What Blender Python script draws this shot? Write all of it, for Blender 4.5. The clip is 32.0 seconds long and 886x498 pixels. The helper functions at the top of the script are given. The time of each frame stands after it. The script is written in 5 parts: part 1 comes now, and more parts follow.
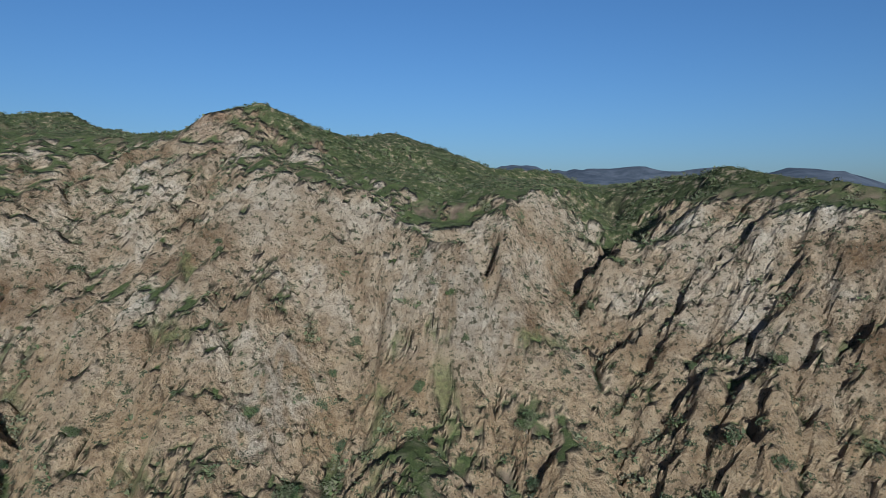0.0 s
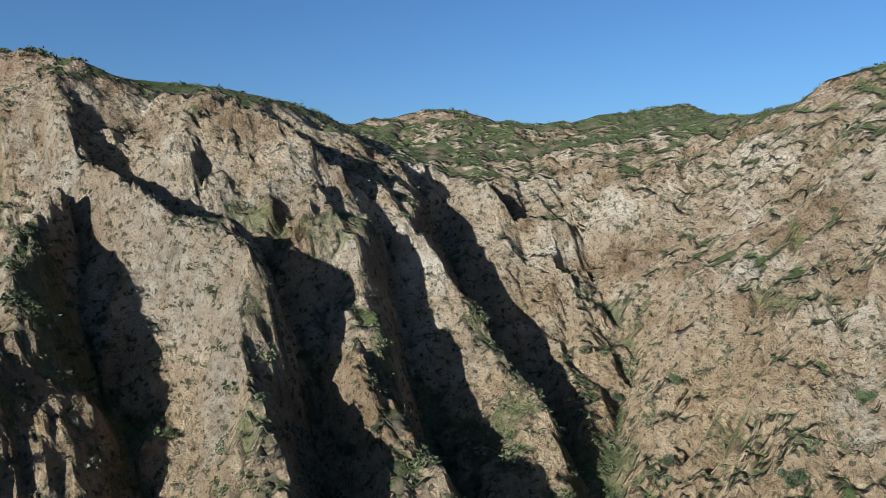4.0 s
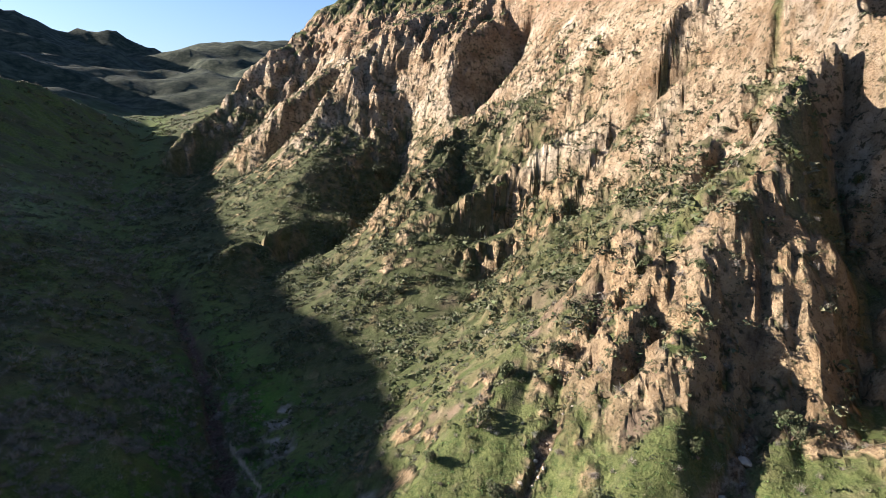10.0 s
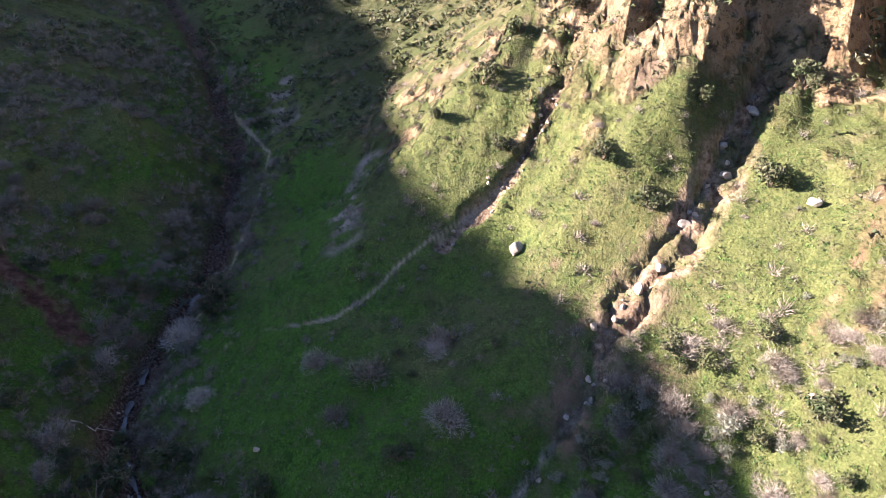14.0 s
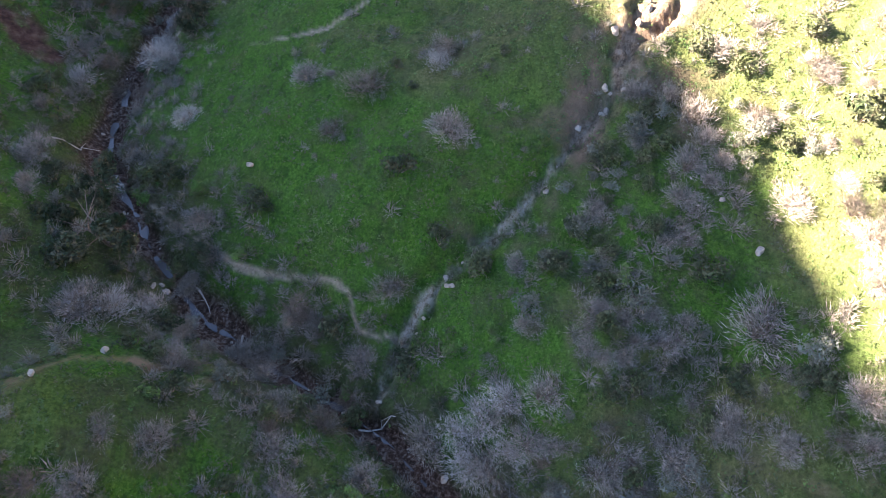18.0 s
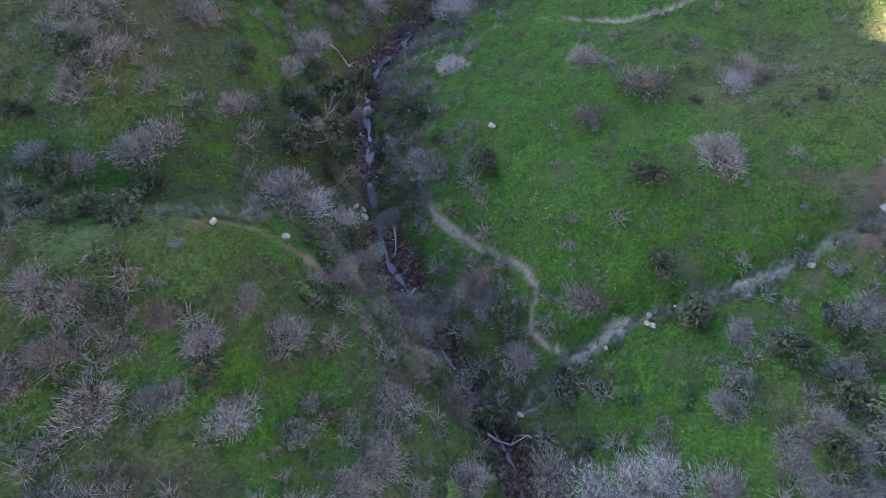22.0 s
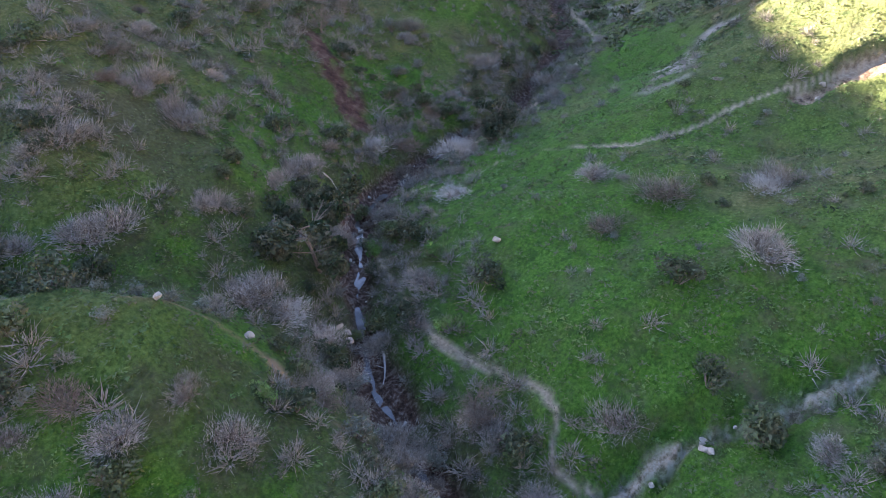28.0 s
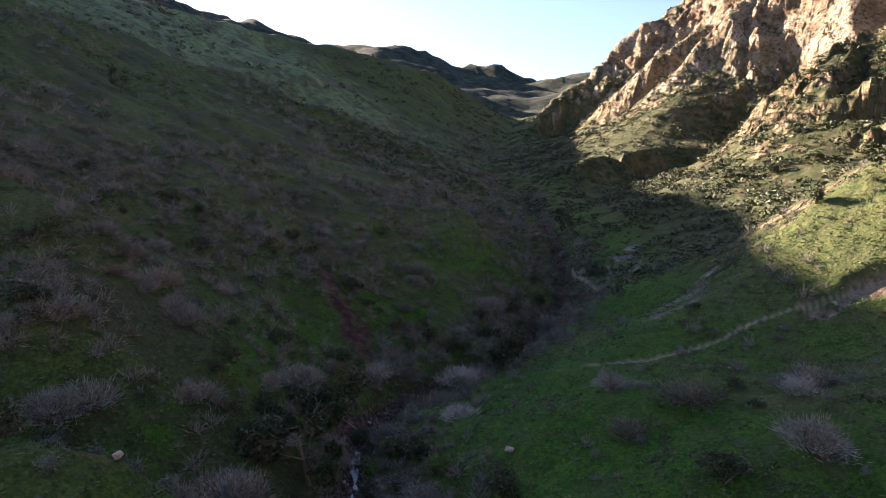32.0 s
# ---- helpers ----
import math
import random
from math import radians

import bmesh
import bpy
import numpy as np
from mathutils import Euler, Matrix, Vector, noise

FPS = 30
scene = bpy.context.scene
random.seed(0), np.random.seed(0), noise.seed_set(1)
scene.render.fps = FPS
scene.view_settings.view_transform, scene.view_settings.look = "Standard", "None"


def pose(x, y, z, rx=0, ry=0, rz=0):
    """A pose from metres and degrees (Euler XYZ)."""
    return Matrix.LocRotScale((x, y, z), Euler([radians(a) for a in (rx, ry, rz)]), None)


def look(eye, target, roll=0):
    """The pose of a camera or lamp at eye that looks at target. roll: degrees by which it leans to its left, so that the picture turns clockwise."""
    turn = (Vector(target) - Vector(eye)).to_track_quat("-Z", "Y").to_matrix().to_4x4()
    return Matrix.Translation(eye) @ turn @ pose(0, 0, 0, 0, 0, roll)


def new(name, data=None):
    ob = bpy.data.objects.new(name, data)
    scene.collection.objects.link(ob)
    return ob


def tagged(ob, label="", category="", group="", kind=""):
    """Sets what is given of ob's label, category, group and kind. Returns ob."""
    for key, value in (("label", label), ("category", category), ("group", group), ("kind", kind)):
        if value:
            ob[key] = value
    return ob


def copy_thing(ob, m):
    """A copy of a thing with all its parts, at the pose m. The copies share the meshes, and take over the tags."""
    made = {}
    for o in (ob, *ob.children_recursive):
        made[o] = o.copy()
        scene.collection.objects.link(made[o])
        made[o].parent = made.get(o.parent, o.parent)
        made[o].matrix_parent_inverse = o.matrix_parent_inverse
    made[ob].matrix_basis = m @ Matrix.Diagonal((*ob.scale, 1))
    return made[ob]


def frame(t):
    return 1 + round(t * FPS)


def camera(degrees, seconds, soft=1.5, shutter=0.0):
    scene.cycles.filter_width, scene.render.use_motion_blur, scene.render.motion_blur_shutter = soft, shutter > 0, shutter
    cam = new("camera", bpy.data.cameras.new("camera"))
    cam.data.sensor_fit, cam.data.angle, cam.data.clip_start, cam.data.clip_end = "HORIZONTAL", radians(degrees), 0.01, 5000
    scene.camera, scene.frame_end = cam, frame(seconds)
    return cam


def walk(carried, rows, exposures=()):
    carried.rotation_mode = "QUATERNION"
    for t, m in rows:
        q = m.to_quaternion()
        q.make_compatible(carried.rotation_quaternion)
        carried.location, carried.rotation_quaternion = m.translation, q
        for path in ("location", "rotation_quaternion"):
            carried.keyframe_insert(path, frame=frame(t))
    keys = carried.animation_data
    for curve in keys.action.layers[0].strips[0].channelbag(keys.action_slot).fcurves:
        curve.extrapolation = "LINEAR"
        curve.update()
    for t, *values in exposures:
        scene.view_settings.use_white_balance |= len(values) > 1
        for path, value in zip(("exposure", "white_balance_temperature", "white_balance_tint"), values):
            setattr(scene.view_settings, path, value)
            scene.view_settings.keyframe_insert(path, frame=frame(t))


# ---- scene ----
cam = camera(66.5, 32.0, soft=0.8)
PATH = [
    (0, (0.01, -0.02, 94.00), (-4.19, 99.65, 86.99), 0.53),
    (0.5, (0.00, -0.03, 92.90), (-17.01, 98.25, 85.73), 0.41),
    (1, (0.01, -0.03, 91.80), (-27.85, 95.73, 84.56), 0.30),
    (1.5, (0.02, -0.00, 90.70), (-38.41, 92.03, 83.45), 0.23),
    (2, (-0.00, 0.03, 89.60), (-46.65, 88.19, 82.37), 0.12),
    (2.5, (-0.04, 0.05, 88.50), (-54.60, 83.54, 81.30), 0.04),
    (4.5, (-0.34, 0.19, 83.55), (-83.81, 54.82, 76.73), -0.09),
    (5, (-0.46, 0.25, 82.44), (-89.51, 45.25, 75.72), -0.11),
    (5.5, (-0.57, 0.32, 81.33), (-95.37, 31.46, 74.83), -0.15),
    (6, (-0.66, 0.37, 80.24), (-99.03, 17.24, 73.95), -0.25),
    (6.5, (-0.75, 0.38, 79.16), (-100.52, 3.39, 73.02), -0.21),
    (7, (-0.83, 0.36, 78.08), (-100.04, -10.68, 72.11), -0.10),
    (7.5, (-0.88, 0.34, 77.02), (-97.43, -25.05, 71.17), 0.01),
    (8, (-0.89, 0.32, 75.99), (-95.12, -32.66, 70.20), 0.12),
    (8.5, (-0.85, 0.30, 74.99), (-95.06, -32.74, 69.09), 0.19),
    (9, (-0.78, 0.30, 74.01), (-94.74, -32.74, 65.08), 0.23),
    (9.5, (-0.70, 0.31, 73.07), (-94.13, -32.60, 59.33), 0.24),
    (10, (-0.65, 0.34, 72.14), (-93.32, -32.36, 53.61), 0.23),
    (10.5, (-0.64, 0.36, 71.22), (-92.25, -32.03, 47.59), 0.16),
    (11, (-0.64, 0.39, 70.27), (-91.00, -31.66, 41.84), 0.16),
    (11.5, (-0.65, 0.40, 69.31), (-89.42, -31.18, 35.81), 0.13),
    (12, (-0.64, 0.41, 68.35), (-87.52, -30.53, 29.68), 0.13),
    (12.5, (-0.61, 0.40, 67.39), (-85.30, -29.85, 23.66), 0.09),
    (13, (-0.57, 0.39, 66.44), (-82.82, -29.04, 17.77), 0.06),
    (13.5, (-0.52, 0.39, 65.49), (-80.18, -28.20, 12.23), 0.03),
    (14, (-0.47, 0.39, 64.52), (-77.07, -27.17, 6.45), -0.02),
    (14.5, (-0.43, 0.40, 63.53), (-74.01, -26.10, 1.21), -0.03),
    (15, (-0.41, 0.40, 62.50), (-70.48, -24.90, -4.20), -0.04),
    (15.5, (-0.38, 0.40, 61.45), (-66.89, -23.64, -9.25), -0.08),
    (17.5, (-0.05, 0.51, 56.80), (-54.28, -19.38, -24.83), -0.17),
    (18, (-0.06, 0.46, 55.65), (-54.37, -19.43, -25.93), -0.16),
    (18.5, (-0.09, 0.40, 54.48), (-53.06, -22.93, -27.06), -0.25),
    (19, (-0.13, 0.36, 53.33), (-49.89, -29.31, -28.18), -0.22),
    (19.5, (-0.17, 0.34, 52.20), (-46.27, -34.77, -29.30), -0.21),
    (20, (-0.23, 0.35, 51.08), (-40.47, -41.37, -30.41), -0.27),
    (20.5, (-0.31, 0.36, 49.98), (-38.73, -42.98, -31.54), -0.29),
    (21, (-0.41, 0.38, 48.89), (-38.65, -42.95, -32.72), -0.35),
    (21.5, (-0.49, 0.40, 47.80), (-39.49, -43.88, -32.94), -0.37),
    (22, (-0.54, 0.43, 46.69), (-42.38, -47.05, -30.74), -0.34),
    (22.5, (-0.59, 0.45, 45.55), (-45.26, -50.19, -28.21), -0.30),
    (23, (-0.64, 0.45, 44.37), (-47.93, -53.16, -25.55), -0.23),
    (23.5, (-0.67, 0.44, 43.19), (-50.48, -56.00, -22.64), -0.22),
    (24, (-0.71, 0.41, 42.02), (-52.86, -58.65, -19.55), -0.16),
    (24.5, (-0.73, 0.37, 40.86), (-55.17, -61.11, -16.21), -0.11),
    (26.5, (-0.85, 0.22, 36.49), (-57.40, -63.36, -16.03), 0.13),
    (27, (-0.86, 0.17, 35.40), (-57.33, -63.40, -17.24), 0.15),
    (27.5, (-0.85, 0.11, 34.29), (-57.19, -63.41, -18.55), 0.13),
    (28, (-0.86, 0.05, 33.18), (-57.13, -63.36, -19.85), 0.20),
    (28.5, (-0.87, -0.01, 32.06), (-58.31, -64.90, -17.83), 0.25),
    (29, (-0.86, -0.08, 30.94), (-61.40, -68.95, -8.95), 0.42),
    (29.5, (-0.85, -0.14, 29.83), (-63.26, -71.40, -2.24), 0.53),
    (30, (-0.83, -0.18, 28.71), (-64.56, -73.08, 3.75), 0.72),
    (30.5, (-0.78, -0.20, 27.60), (-65.38, -74.19, 8.85), 0.83),
    (31, (-0.73, -0.20, 26.52), (-65.79, -74.86, 12.65), 0.90),
    (31.5, (-0.69, -0.22, 25.54), (-65.81, -74.96, 12.38), 0.94),
    (32, (-0.66, -0.24, 24.63), (-65.77, -74.96, 11.32), 1.00),
]
EXPOSE = [(0, 0.8, 4850, 8), (3, 1.1, 4900, 8), (5, 1.45, 5200, 6), (7, 1.8, 5400, 6), (9, 2.05, 5600, 12), (11, 2.55, 6000, 24), (13, 3.0, 6000, 30), (15, 3.4, 6150, 28), (18, 4.4, 6400, 24), (21, 4.75, 6500, 24), (24, 4.9, 6500, 28), (29, 4.75, 6400, 26), (30.3, 4.1, 6450, 26), (31, 3.15, 6500, 28), (32, 3.0, 6500, 28)]
walk(cam, [(t, look(eye, target, roll)) for t, eye, target, roll in PATH], EXPOSE)
# ---- light ----
SUN_YAW, SUN_UP = 191.0, 17.0
to_sun = Vector((-math.sin(radians(SUN_YAW)) * math.cos(radians(SUN_UP)), math.cos(radians(SUN_YAW)) * math.cos(radians(SUN_UP)), math.sin(radians(SUN_UP))))
sun = new("sun", bpy.data.lights.new("sun", "SUN"))
sun.data.energy, sun.data.angle, sun.data.color = 4.8, radians(0.5), (1.0, 0.90, 0.74)
sun.matrix_world = look(to_sun * 500, (0, 0, 0))
world = bpy.data.worlds.new("sky")
scene.world = world
world.use_nodes = True
wn = world.node_tree.nodes
sky = wn.new("ShaderNodeTexSky")
sky.sky_type, sky.sun_disc = "NISHITA", False
sky.sun_elevation, sky.sun_rotation = radians(SUN_UP), math.atan2(to_sun.x, to_sun.y)
sky.air_density, sky.dust_density, sky.ozone_density, sky.altitude = 1.0, 1.5, 3.4, 400
wn["Background"].inputs["Strength"].default_value = 0.042
world.node_tree.links.new(sky.outputs["Color"], wn["Background"].inputs["Color"])


# ---- node helpers ----
class Mat:
    """A small builder for node materials."""

    def __init__(self, name, rough=0.9, spec=0.2):
        self.m = bpy.data.materials.new(name)
        self.m.use_nodes = True
        self.t = self.m.node_tree
        self.b = self.t.nodes["Principled BSDF"]
        self.b.inputs["Roughness"].default_value = rough
        self.b.inputs["Specular IOR Level"].default_value = spec

    def node(self, kind, **values):
        n = self.t.nodes.new(kind)
        for k, v in values.items():
            n.inputs[k.replace("_", " ")].default_value = v
        return n

    def link(self, a, b):
        self.t.links.new(a, b)
        return self

    def coords(self, kind="Object"):
        return self.t.nodes.new("ShaderNodeTexCoord").outputs[kind]

    def mapped(self, vec, scale):
        n = self.node("ShaderNodeMapping")
        n.inputs["Scale"].default_value = scale
        self.link(vec, n.inputs["Vector"])
        return n.outputs["Vector"]

    def noise(self, vec, scale, detail=4.0, rough=0.55):
        n = self.node("ShaderNodeTexNoise", Scale=scale, Detail=detail, Roughness=rough)
        self.link(vec, n.inputs["Vector"])
        return n.outputs["Fac"]

    def height(self, vec):
        n = self.t.nodes.new("ShaderNodeSeparateXYZ")
        self.link(vec, n.inputs[0])
        return n.outputs[2]

    def ramp(self, fac, lo, hi):
        n = self.t.nodes.new("ShaderNodeMapRange")
        n.interpolation_type = "SMOOTHSTEP"
        n.inputs["From Min"].default_value, n.inputs["From Max"].default_value = lo, hi
        self.link(fac, n.inputs["Value"])
        return n.outputs["Result"]

    def colours(self, fac, stops):
        n = self.t.nodes.new("ShaderNodeValToRGB")
        e = n.color_ramp.elements
        while len(e) < len(stops):
            e.new(0.5)
        for k, (p, c) in zip(e, stops):
            k.position, k.color = p, (*c, 1)
        self.link(fac, n.inputs["Fac"])
        return n.outputs["Color"]

    def math(self, op, a, b=None):
        n = self.t.nodes.new("ShaderNodeMath")
        n.operation = op
        for i, v in enumerate((a, b)):
            if v is None:
                continue
            if isinstance(v, (int, float)):
                n.inputs[i].default_value = v
            else:
                self.link(v, n.inputs[i])
        return n.outputs[0]

    def mix(self, fac, a, b, kind="MIX"):
        n = self.t.nodes.new("ShaderNodeMix")
        n.data_type, n.blend_type = "RGBA", kind
        for i, v in ((0, fac), (6, a), (7, b)):
            if isinstance(v, (int, float)):
                n.inputs[i].default_value = v
            elif isinstance(v, tuple):
                n.inputs[i].default_value = (*v, 1)
            else:
                self.link(v, n.inputs[i])
        return n.outputs[2]

    def attr(self, name):
        n = self.t.nodes.new("ShaderNodeAttribute")
        n.attribute_name = name
        return n.outputs["Fac"]

    def bump(self, height, strength, distance):
        n = self.node("ShaderNodeBump", Strength=strength, Distance=distance)
        self.link(height, n.inputs["Height"])
        self.link(n.outputs["Normal"], self.b.inputs["Normal"])
        return self

    def done(self, colour):
        if isinstance(colour, tuple):
            self.b.inputs["Base Color"].default_value = (*colour, 1)
        else:
            self.link(colour, self.b.inputs["Base Color"])
        return self.m


# ---- noise on arrays ----
def lattice(ix, iy, seed):
    h = (ix.astype(np.int64) * 374761393 + iy.astype(np.int64) * 668265263 + seed * 2147483629) & 0xFFFFFFFF
    h = ((h ^ (h >> 13)) * 1274126177) & 0xFFFFFFFF
    return ((h ^ (h >> 16)) & 0xFFFF) / 32767.5 - 1.0


def value_noise(x, y, seed):
    ix, iy = np.floor(x), np.floor(y)
    fx, fy = x - ix, y - iy
    fx, fy = fx * fx * fx * (fx * (fx * 6 - 15) + 10), fy * fy * fy * (fy * (fy * 6 - 15) + 10)
    a, b = lattice(ix, iy, seed), lattice(ix + 1, iy, seed)
    c, d = lattice(ix, iy + 1, seed), lattice(ix + 1, iy + 1, seed)
    return (a + (b - a) * fx) + ((c + (d - c) * fx) - (a + (b - a) * fx)) * fy


def fbm(x, y, seed, octaves=4, gain=0.5):
    out, amp = 0.0, 1.0
    for k in range(octaves):
        c, s = math.cos(0.7 * k + seed), math.sin(0.7 * k + seed)
        out = out + amp * value_noise((x * c - y * s) * 2.0**k, (x * s + y * c) * 2.0**k, seed * 17 + k)
        amp *= gain
    return out


def smooth(v, lo, hi):
    u = np.clip((v - lo) / (hi - lo), 0, 1)
    return u * u * (3 - 2 * u)


# ---- the lie of the land: crest lines, spurs and watercourses ----
LINES = []


def lie(*points):
    LINES.append(points)

# The creek, from the head of the canyon down past the junction.
lie((-900, -800, 104), (-512, -477, 62), (-330, -325, 34), (-240, -250, 20), (-190, -170, 11), (-140, -116, 5), (-104, -82, -1), (-72, -66, -3))
lie((-72, -66, -3), (-52, -63, -4), (-39, -58, -4.5), (-31, -47, -5), (-25, -37, -5.5), (-22, -25, -6.5), (-20, -13, -8), (-14, -2, -9), (2, 16, -12), (45, 45, -18), (150, 95, -30), (300, 130, -45))
# North wall: skyline.
lie((-330, 150, 108), (-286, 165, 124), (-283, 189, 130), (-271, 214, 133), (-255, 240, 127), (-252, 262, 124), (-230, 290, 126), (-198, 307, 134), (-172, 316, 129), (-156, 308, 123), (-109, 247, 119), (-94, 240, 125), (-78, 250, 130), (-69, 256, 125), (-51, 270, 119), (-36, 298, 124), (-14, 305, 117), (4, 315, 109))
lie((4, 315, 109), (44, 327, 102), (64, 303, 100), (71, 252, 103), (83, 223, 106), (93, 202, 102), (99, 183, 100), (130, 165, 92), (190, 130, 60))
# North wall: the lip of the cliff under the green hills.
lie((-174, 127, 93), (-151, 143, 93), (-142, 154, 86), (-135, 170, 82), (-126, 185, 92), (-113, 189, 84), (-99, 193, 91), (-81, 189, 88), (-69, 194, 99), (-47, 191, 101))
lie((-47, 191, 101), (-34, 185, 86), (-27, 180, 80), (-19, 170, 78), (-11, 168, 85), (0, 163, 85), (8, 171, 79), (20, 184, 74), (39, 201, 73))
lie((39, 201, 73), (41, 193, 82), (59, 226, 84), (62, 212, 92), (70, 186, 92), (84, 172, 92), (100, 158, 90))
lie((0, 166, 86), (12, 196, 92), (23, 215, 97), (36, 260, 100))
lie((39, 201, 73), (44, 224, 80), (52, 250, 90))
# North wall: ribs and gullies below the lip.
lie((-135, 170, 82), (-148, 149, 79), (-129, 144, 66), (-117, 139, 49), (-90, 109, 36), (-66, 80, 8))
lie((-125, 177, 73), (-135, 168, 69), (-110, 153, 54), (-108, 155, 52), (-96, 132, 34), (-74, 100, 12))
lie((-113, 189, 84), (-102, 180, 74), (-85, 149, 63), (-58, 136, 54), (-45, 133, 41), (-36, 104, 22), (-24, 76, 6))
lie((-85, 149, 63), (-67, 132, 41), (-58, 104, 20), (-46, 78, 4))
lie((-47, 191, 101), (-43, 178, 74), (-46, 164, 67), (-43, 155, 58), (-47, 141, 49), (-45, 133, 41))
lie((-34, 185, 86), (-31, 182, 72), (-24, 173, 56), (-28, 160, 46), (-31, 145, 35), (-22, 108, 20), (-8, 82, 0))
lie((-19, 170, 78), (-16, 165, 66), (-20, 151, 48), (-17, 136, 42), (-12, 100, 22))
lie((0, 163, 85), (-2, 162, 73), (-5, 157, 60), (-6, 154, 49), (-5, 134, 43), (-2, 104, 24), (8, 80, 2))
lie((3, 184, 70), (7, 150, 48), (10, 128, 28), (16, 96, 6))
lie((41, 193, 82), (31, 184, 69), (25, 166, 53), (18, 134, 42), (22, 100, 22), (30, 76, 2))
lie((42, 214, 76), (29, 192, 65), (34, 156, 45), (36, 122, 22), (42, 86, -2))
lie((70, 186, 90), (45, 171, 66), (62, 165, 67), (50, 140, 47), (48, 104, 26), (52, 80, 0))
lie((100, 158, 90), (88, 142, 68), (74, 122, 44), (70, 104, 26), (72, 80, -2))
# West wall: rims and ledges of the upper band.
lie((-163, 51, 105), (-164, 54, 109), (-164, 59, 111), (-161, 66, 111), (-155, 75, 108), (-150, 82, 104), (-147, 87, 101))
lie((-159, 49, 101), (-152, 59, 94), (-147, 70, 93), (-144, 78, 92), (-154, 94, 94), (-143, 97, 90))
lie((-155, 56, 91), (-146, 60, 88), (-139, 66, 84), (-133, 73, 84), (-129, 81, 81), (-134, 88, 87), (-139, 95, 88))
lie((-137, 53, 83), (-133, 62, 79), (-132, 73, 75), (-133, 73, 71))
lie((-147, 87, 101), (-148, 91, 97), (-148, 100, 94), (-146, 109, 90), (-172, 129, 92))
lie((-194, 18, 108), (-186, 25, 115), (-185, 30, 119))
lie((-188, 22, 104), (-182, 28, 100), (-167, 31, 100), (-163, 31, 101))
lie((-187, 58, 113), (-179, 65, 113), (-178, 79, 113), (-177, 93, 111), (-177, 105, 107), (-176, 119, 96), (-174, 127, 93))
lie((-240, 152, 106), (-225, 138, 108), (-208, 120, 113), (-201, 100, 116), (-199, 82, 118), (-197, 58, 117), (-195, 47, 119), (-196, 40, 122), (-203, 32, 124), (-214, 27, 126), (-240, 18, 131), (-250, 4, 130), (-270, -12, 132), (-300, -25, 140), (-330, -44, 137), (-425, -105, 158))
# West wall: spurs.
lie((-185, 30, 119), (-168, 32, 105), (-163, 31, 101), (-153, 39, 96), (-143, 40, 91), (-135, 44, 87), (-130, 48, 84), (-123, 51, 80), (-121, 49, 74), (-119, 44, 68), (-107, 46, 59), (-92, 44, 53), (-85, 42, 47), (-72, 37, 34), (-60, 34, 24), (-40, 29, 14), (-20, 24, 4))
lie((-123, 51, 80), (-119, 56, 76), (-114, 54, 69))
lie((-152, 34, 85), (-139, 40, 69), (-122, 43, 61), (-109, 36, 48), (-92, 36, 46), (-76, 33, 34))
lie((-163, 31, 101), (-156, 27, 93), (-153, 21, 84), (-138, 18, 76), (-130, 19, 68), (-123, 19, 61), (-120, 17, 55), (-114, 14, 49), (-107, 14, 42), (-106, 11, 39), (-98, 13, 33))
lie((-133, 73, 71), (-131, 72, 68), (-125, 75, 62), (-110, 66, 56), (-95, 62, 45), (-83, 58, 41))
lie((-139, 95, 88), (-132, 88, 77), (-122, 83, 64), (-110, 76, 60), (-106, 75, 53), (-100, 74, 47), (-91, 72, 44), (-80, 69, 41), (-62, 56, 10))
lie((-139, 95, 88), (-137, 104, 87), (-131, 106, 76), (-124, 108, 65), (-114, 108, 60), (-116, 108, 57), (-101, 106, 50), (-92, 106, 41), (-90, 109, 36), (-74, 90, 18))
# West wall: gullies between the spurs.
lie((-172, 36, 98), (-160, 44, 86), (-146, 54, 78), (-132, 62, 66), (-120, 64, 54), (-110, 60, 42), (-100, 56, 32), (-84, 52, 26), (-60, 48, 20))
lie((-164, 30, 84), (-152, 29, 72), (-142, 28, 63), (-130, 29, 54), (-120, 30, 48), (-113, 29, 41), (-106, 28, 36), (-98, 26, 31))
lie((-136, 22, 66), (-129, 22, 59), (-119, 25, 56), (-115, 22, 50), (-109, 21, 43), (-103, 24, 40), (-99, 22, 34))
lie((-144, 96, 80), (-138, 95, 68), (-128, 93, 54), (-116, 89, 42), (-104, 86, 30), (-88, 80, 14))
lie((-164, 134, 80), (-146, 124, 64), (-130, 122, 50), (-116, 124, 36), (-104, 122, 26), (-84, 104, 12))
# Lower west slope: ribs, grass spurs and the two washes.
lie((-103, 13, 33), (-96, 11, 28), (-87, 9, 22), (-69, 9, 15), (-56, 1, 8.5), (-39, -7, 0), (-28, -14, -6), (-21, -17, -7.6))
lie((-100, 24, 31), (-95, 22, 29), (-79, 19, 22), (-65, 17, 17), (-42, 15, 5.5), (-30, 14, -2), (-16, 10, -9))
lie((-70, -23, 9), (-51, -34, 4.5), (-40, -37, 0), (-34, -38, -3.5))
lie((-49, -16, 6), (-38, -22, 2), (-31, -22, -2), (-27, -24, -5))
lie((-75, -16, 10), (-60, -12, 9), (-49, -10, 6))
lie((-40, 9, 3), (-31, 4, 2.5), (-22, 0, -3))
# Banks on the canyon side of the grass spur.
lie((-92, -36, 18), (-88, -50, 3), (-84, -60, -1))
lie((-140, -58, 14), (-128, -84, 5), (-116, -84, 1))
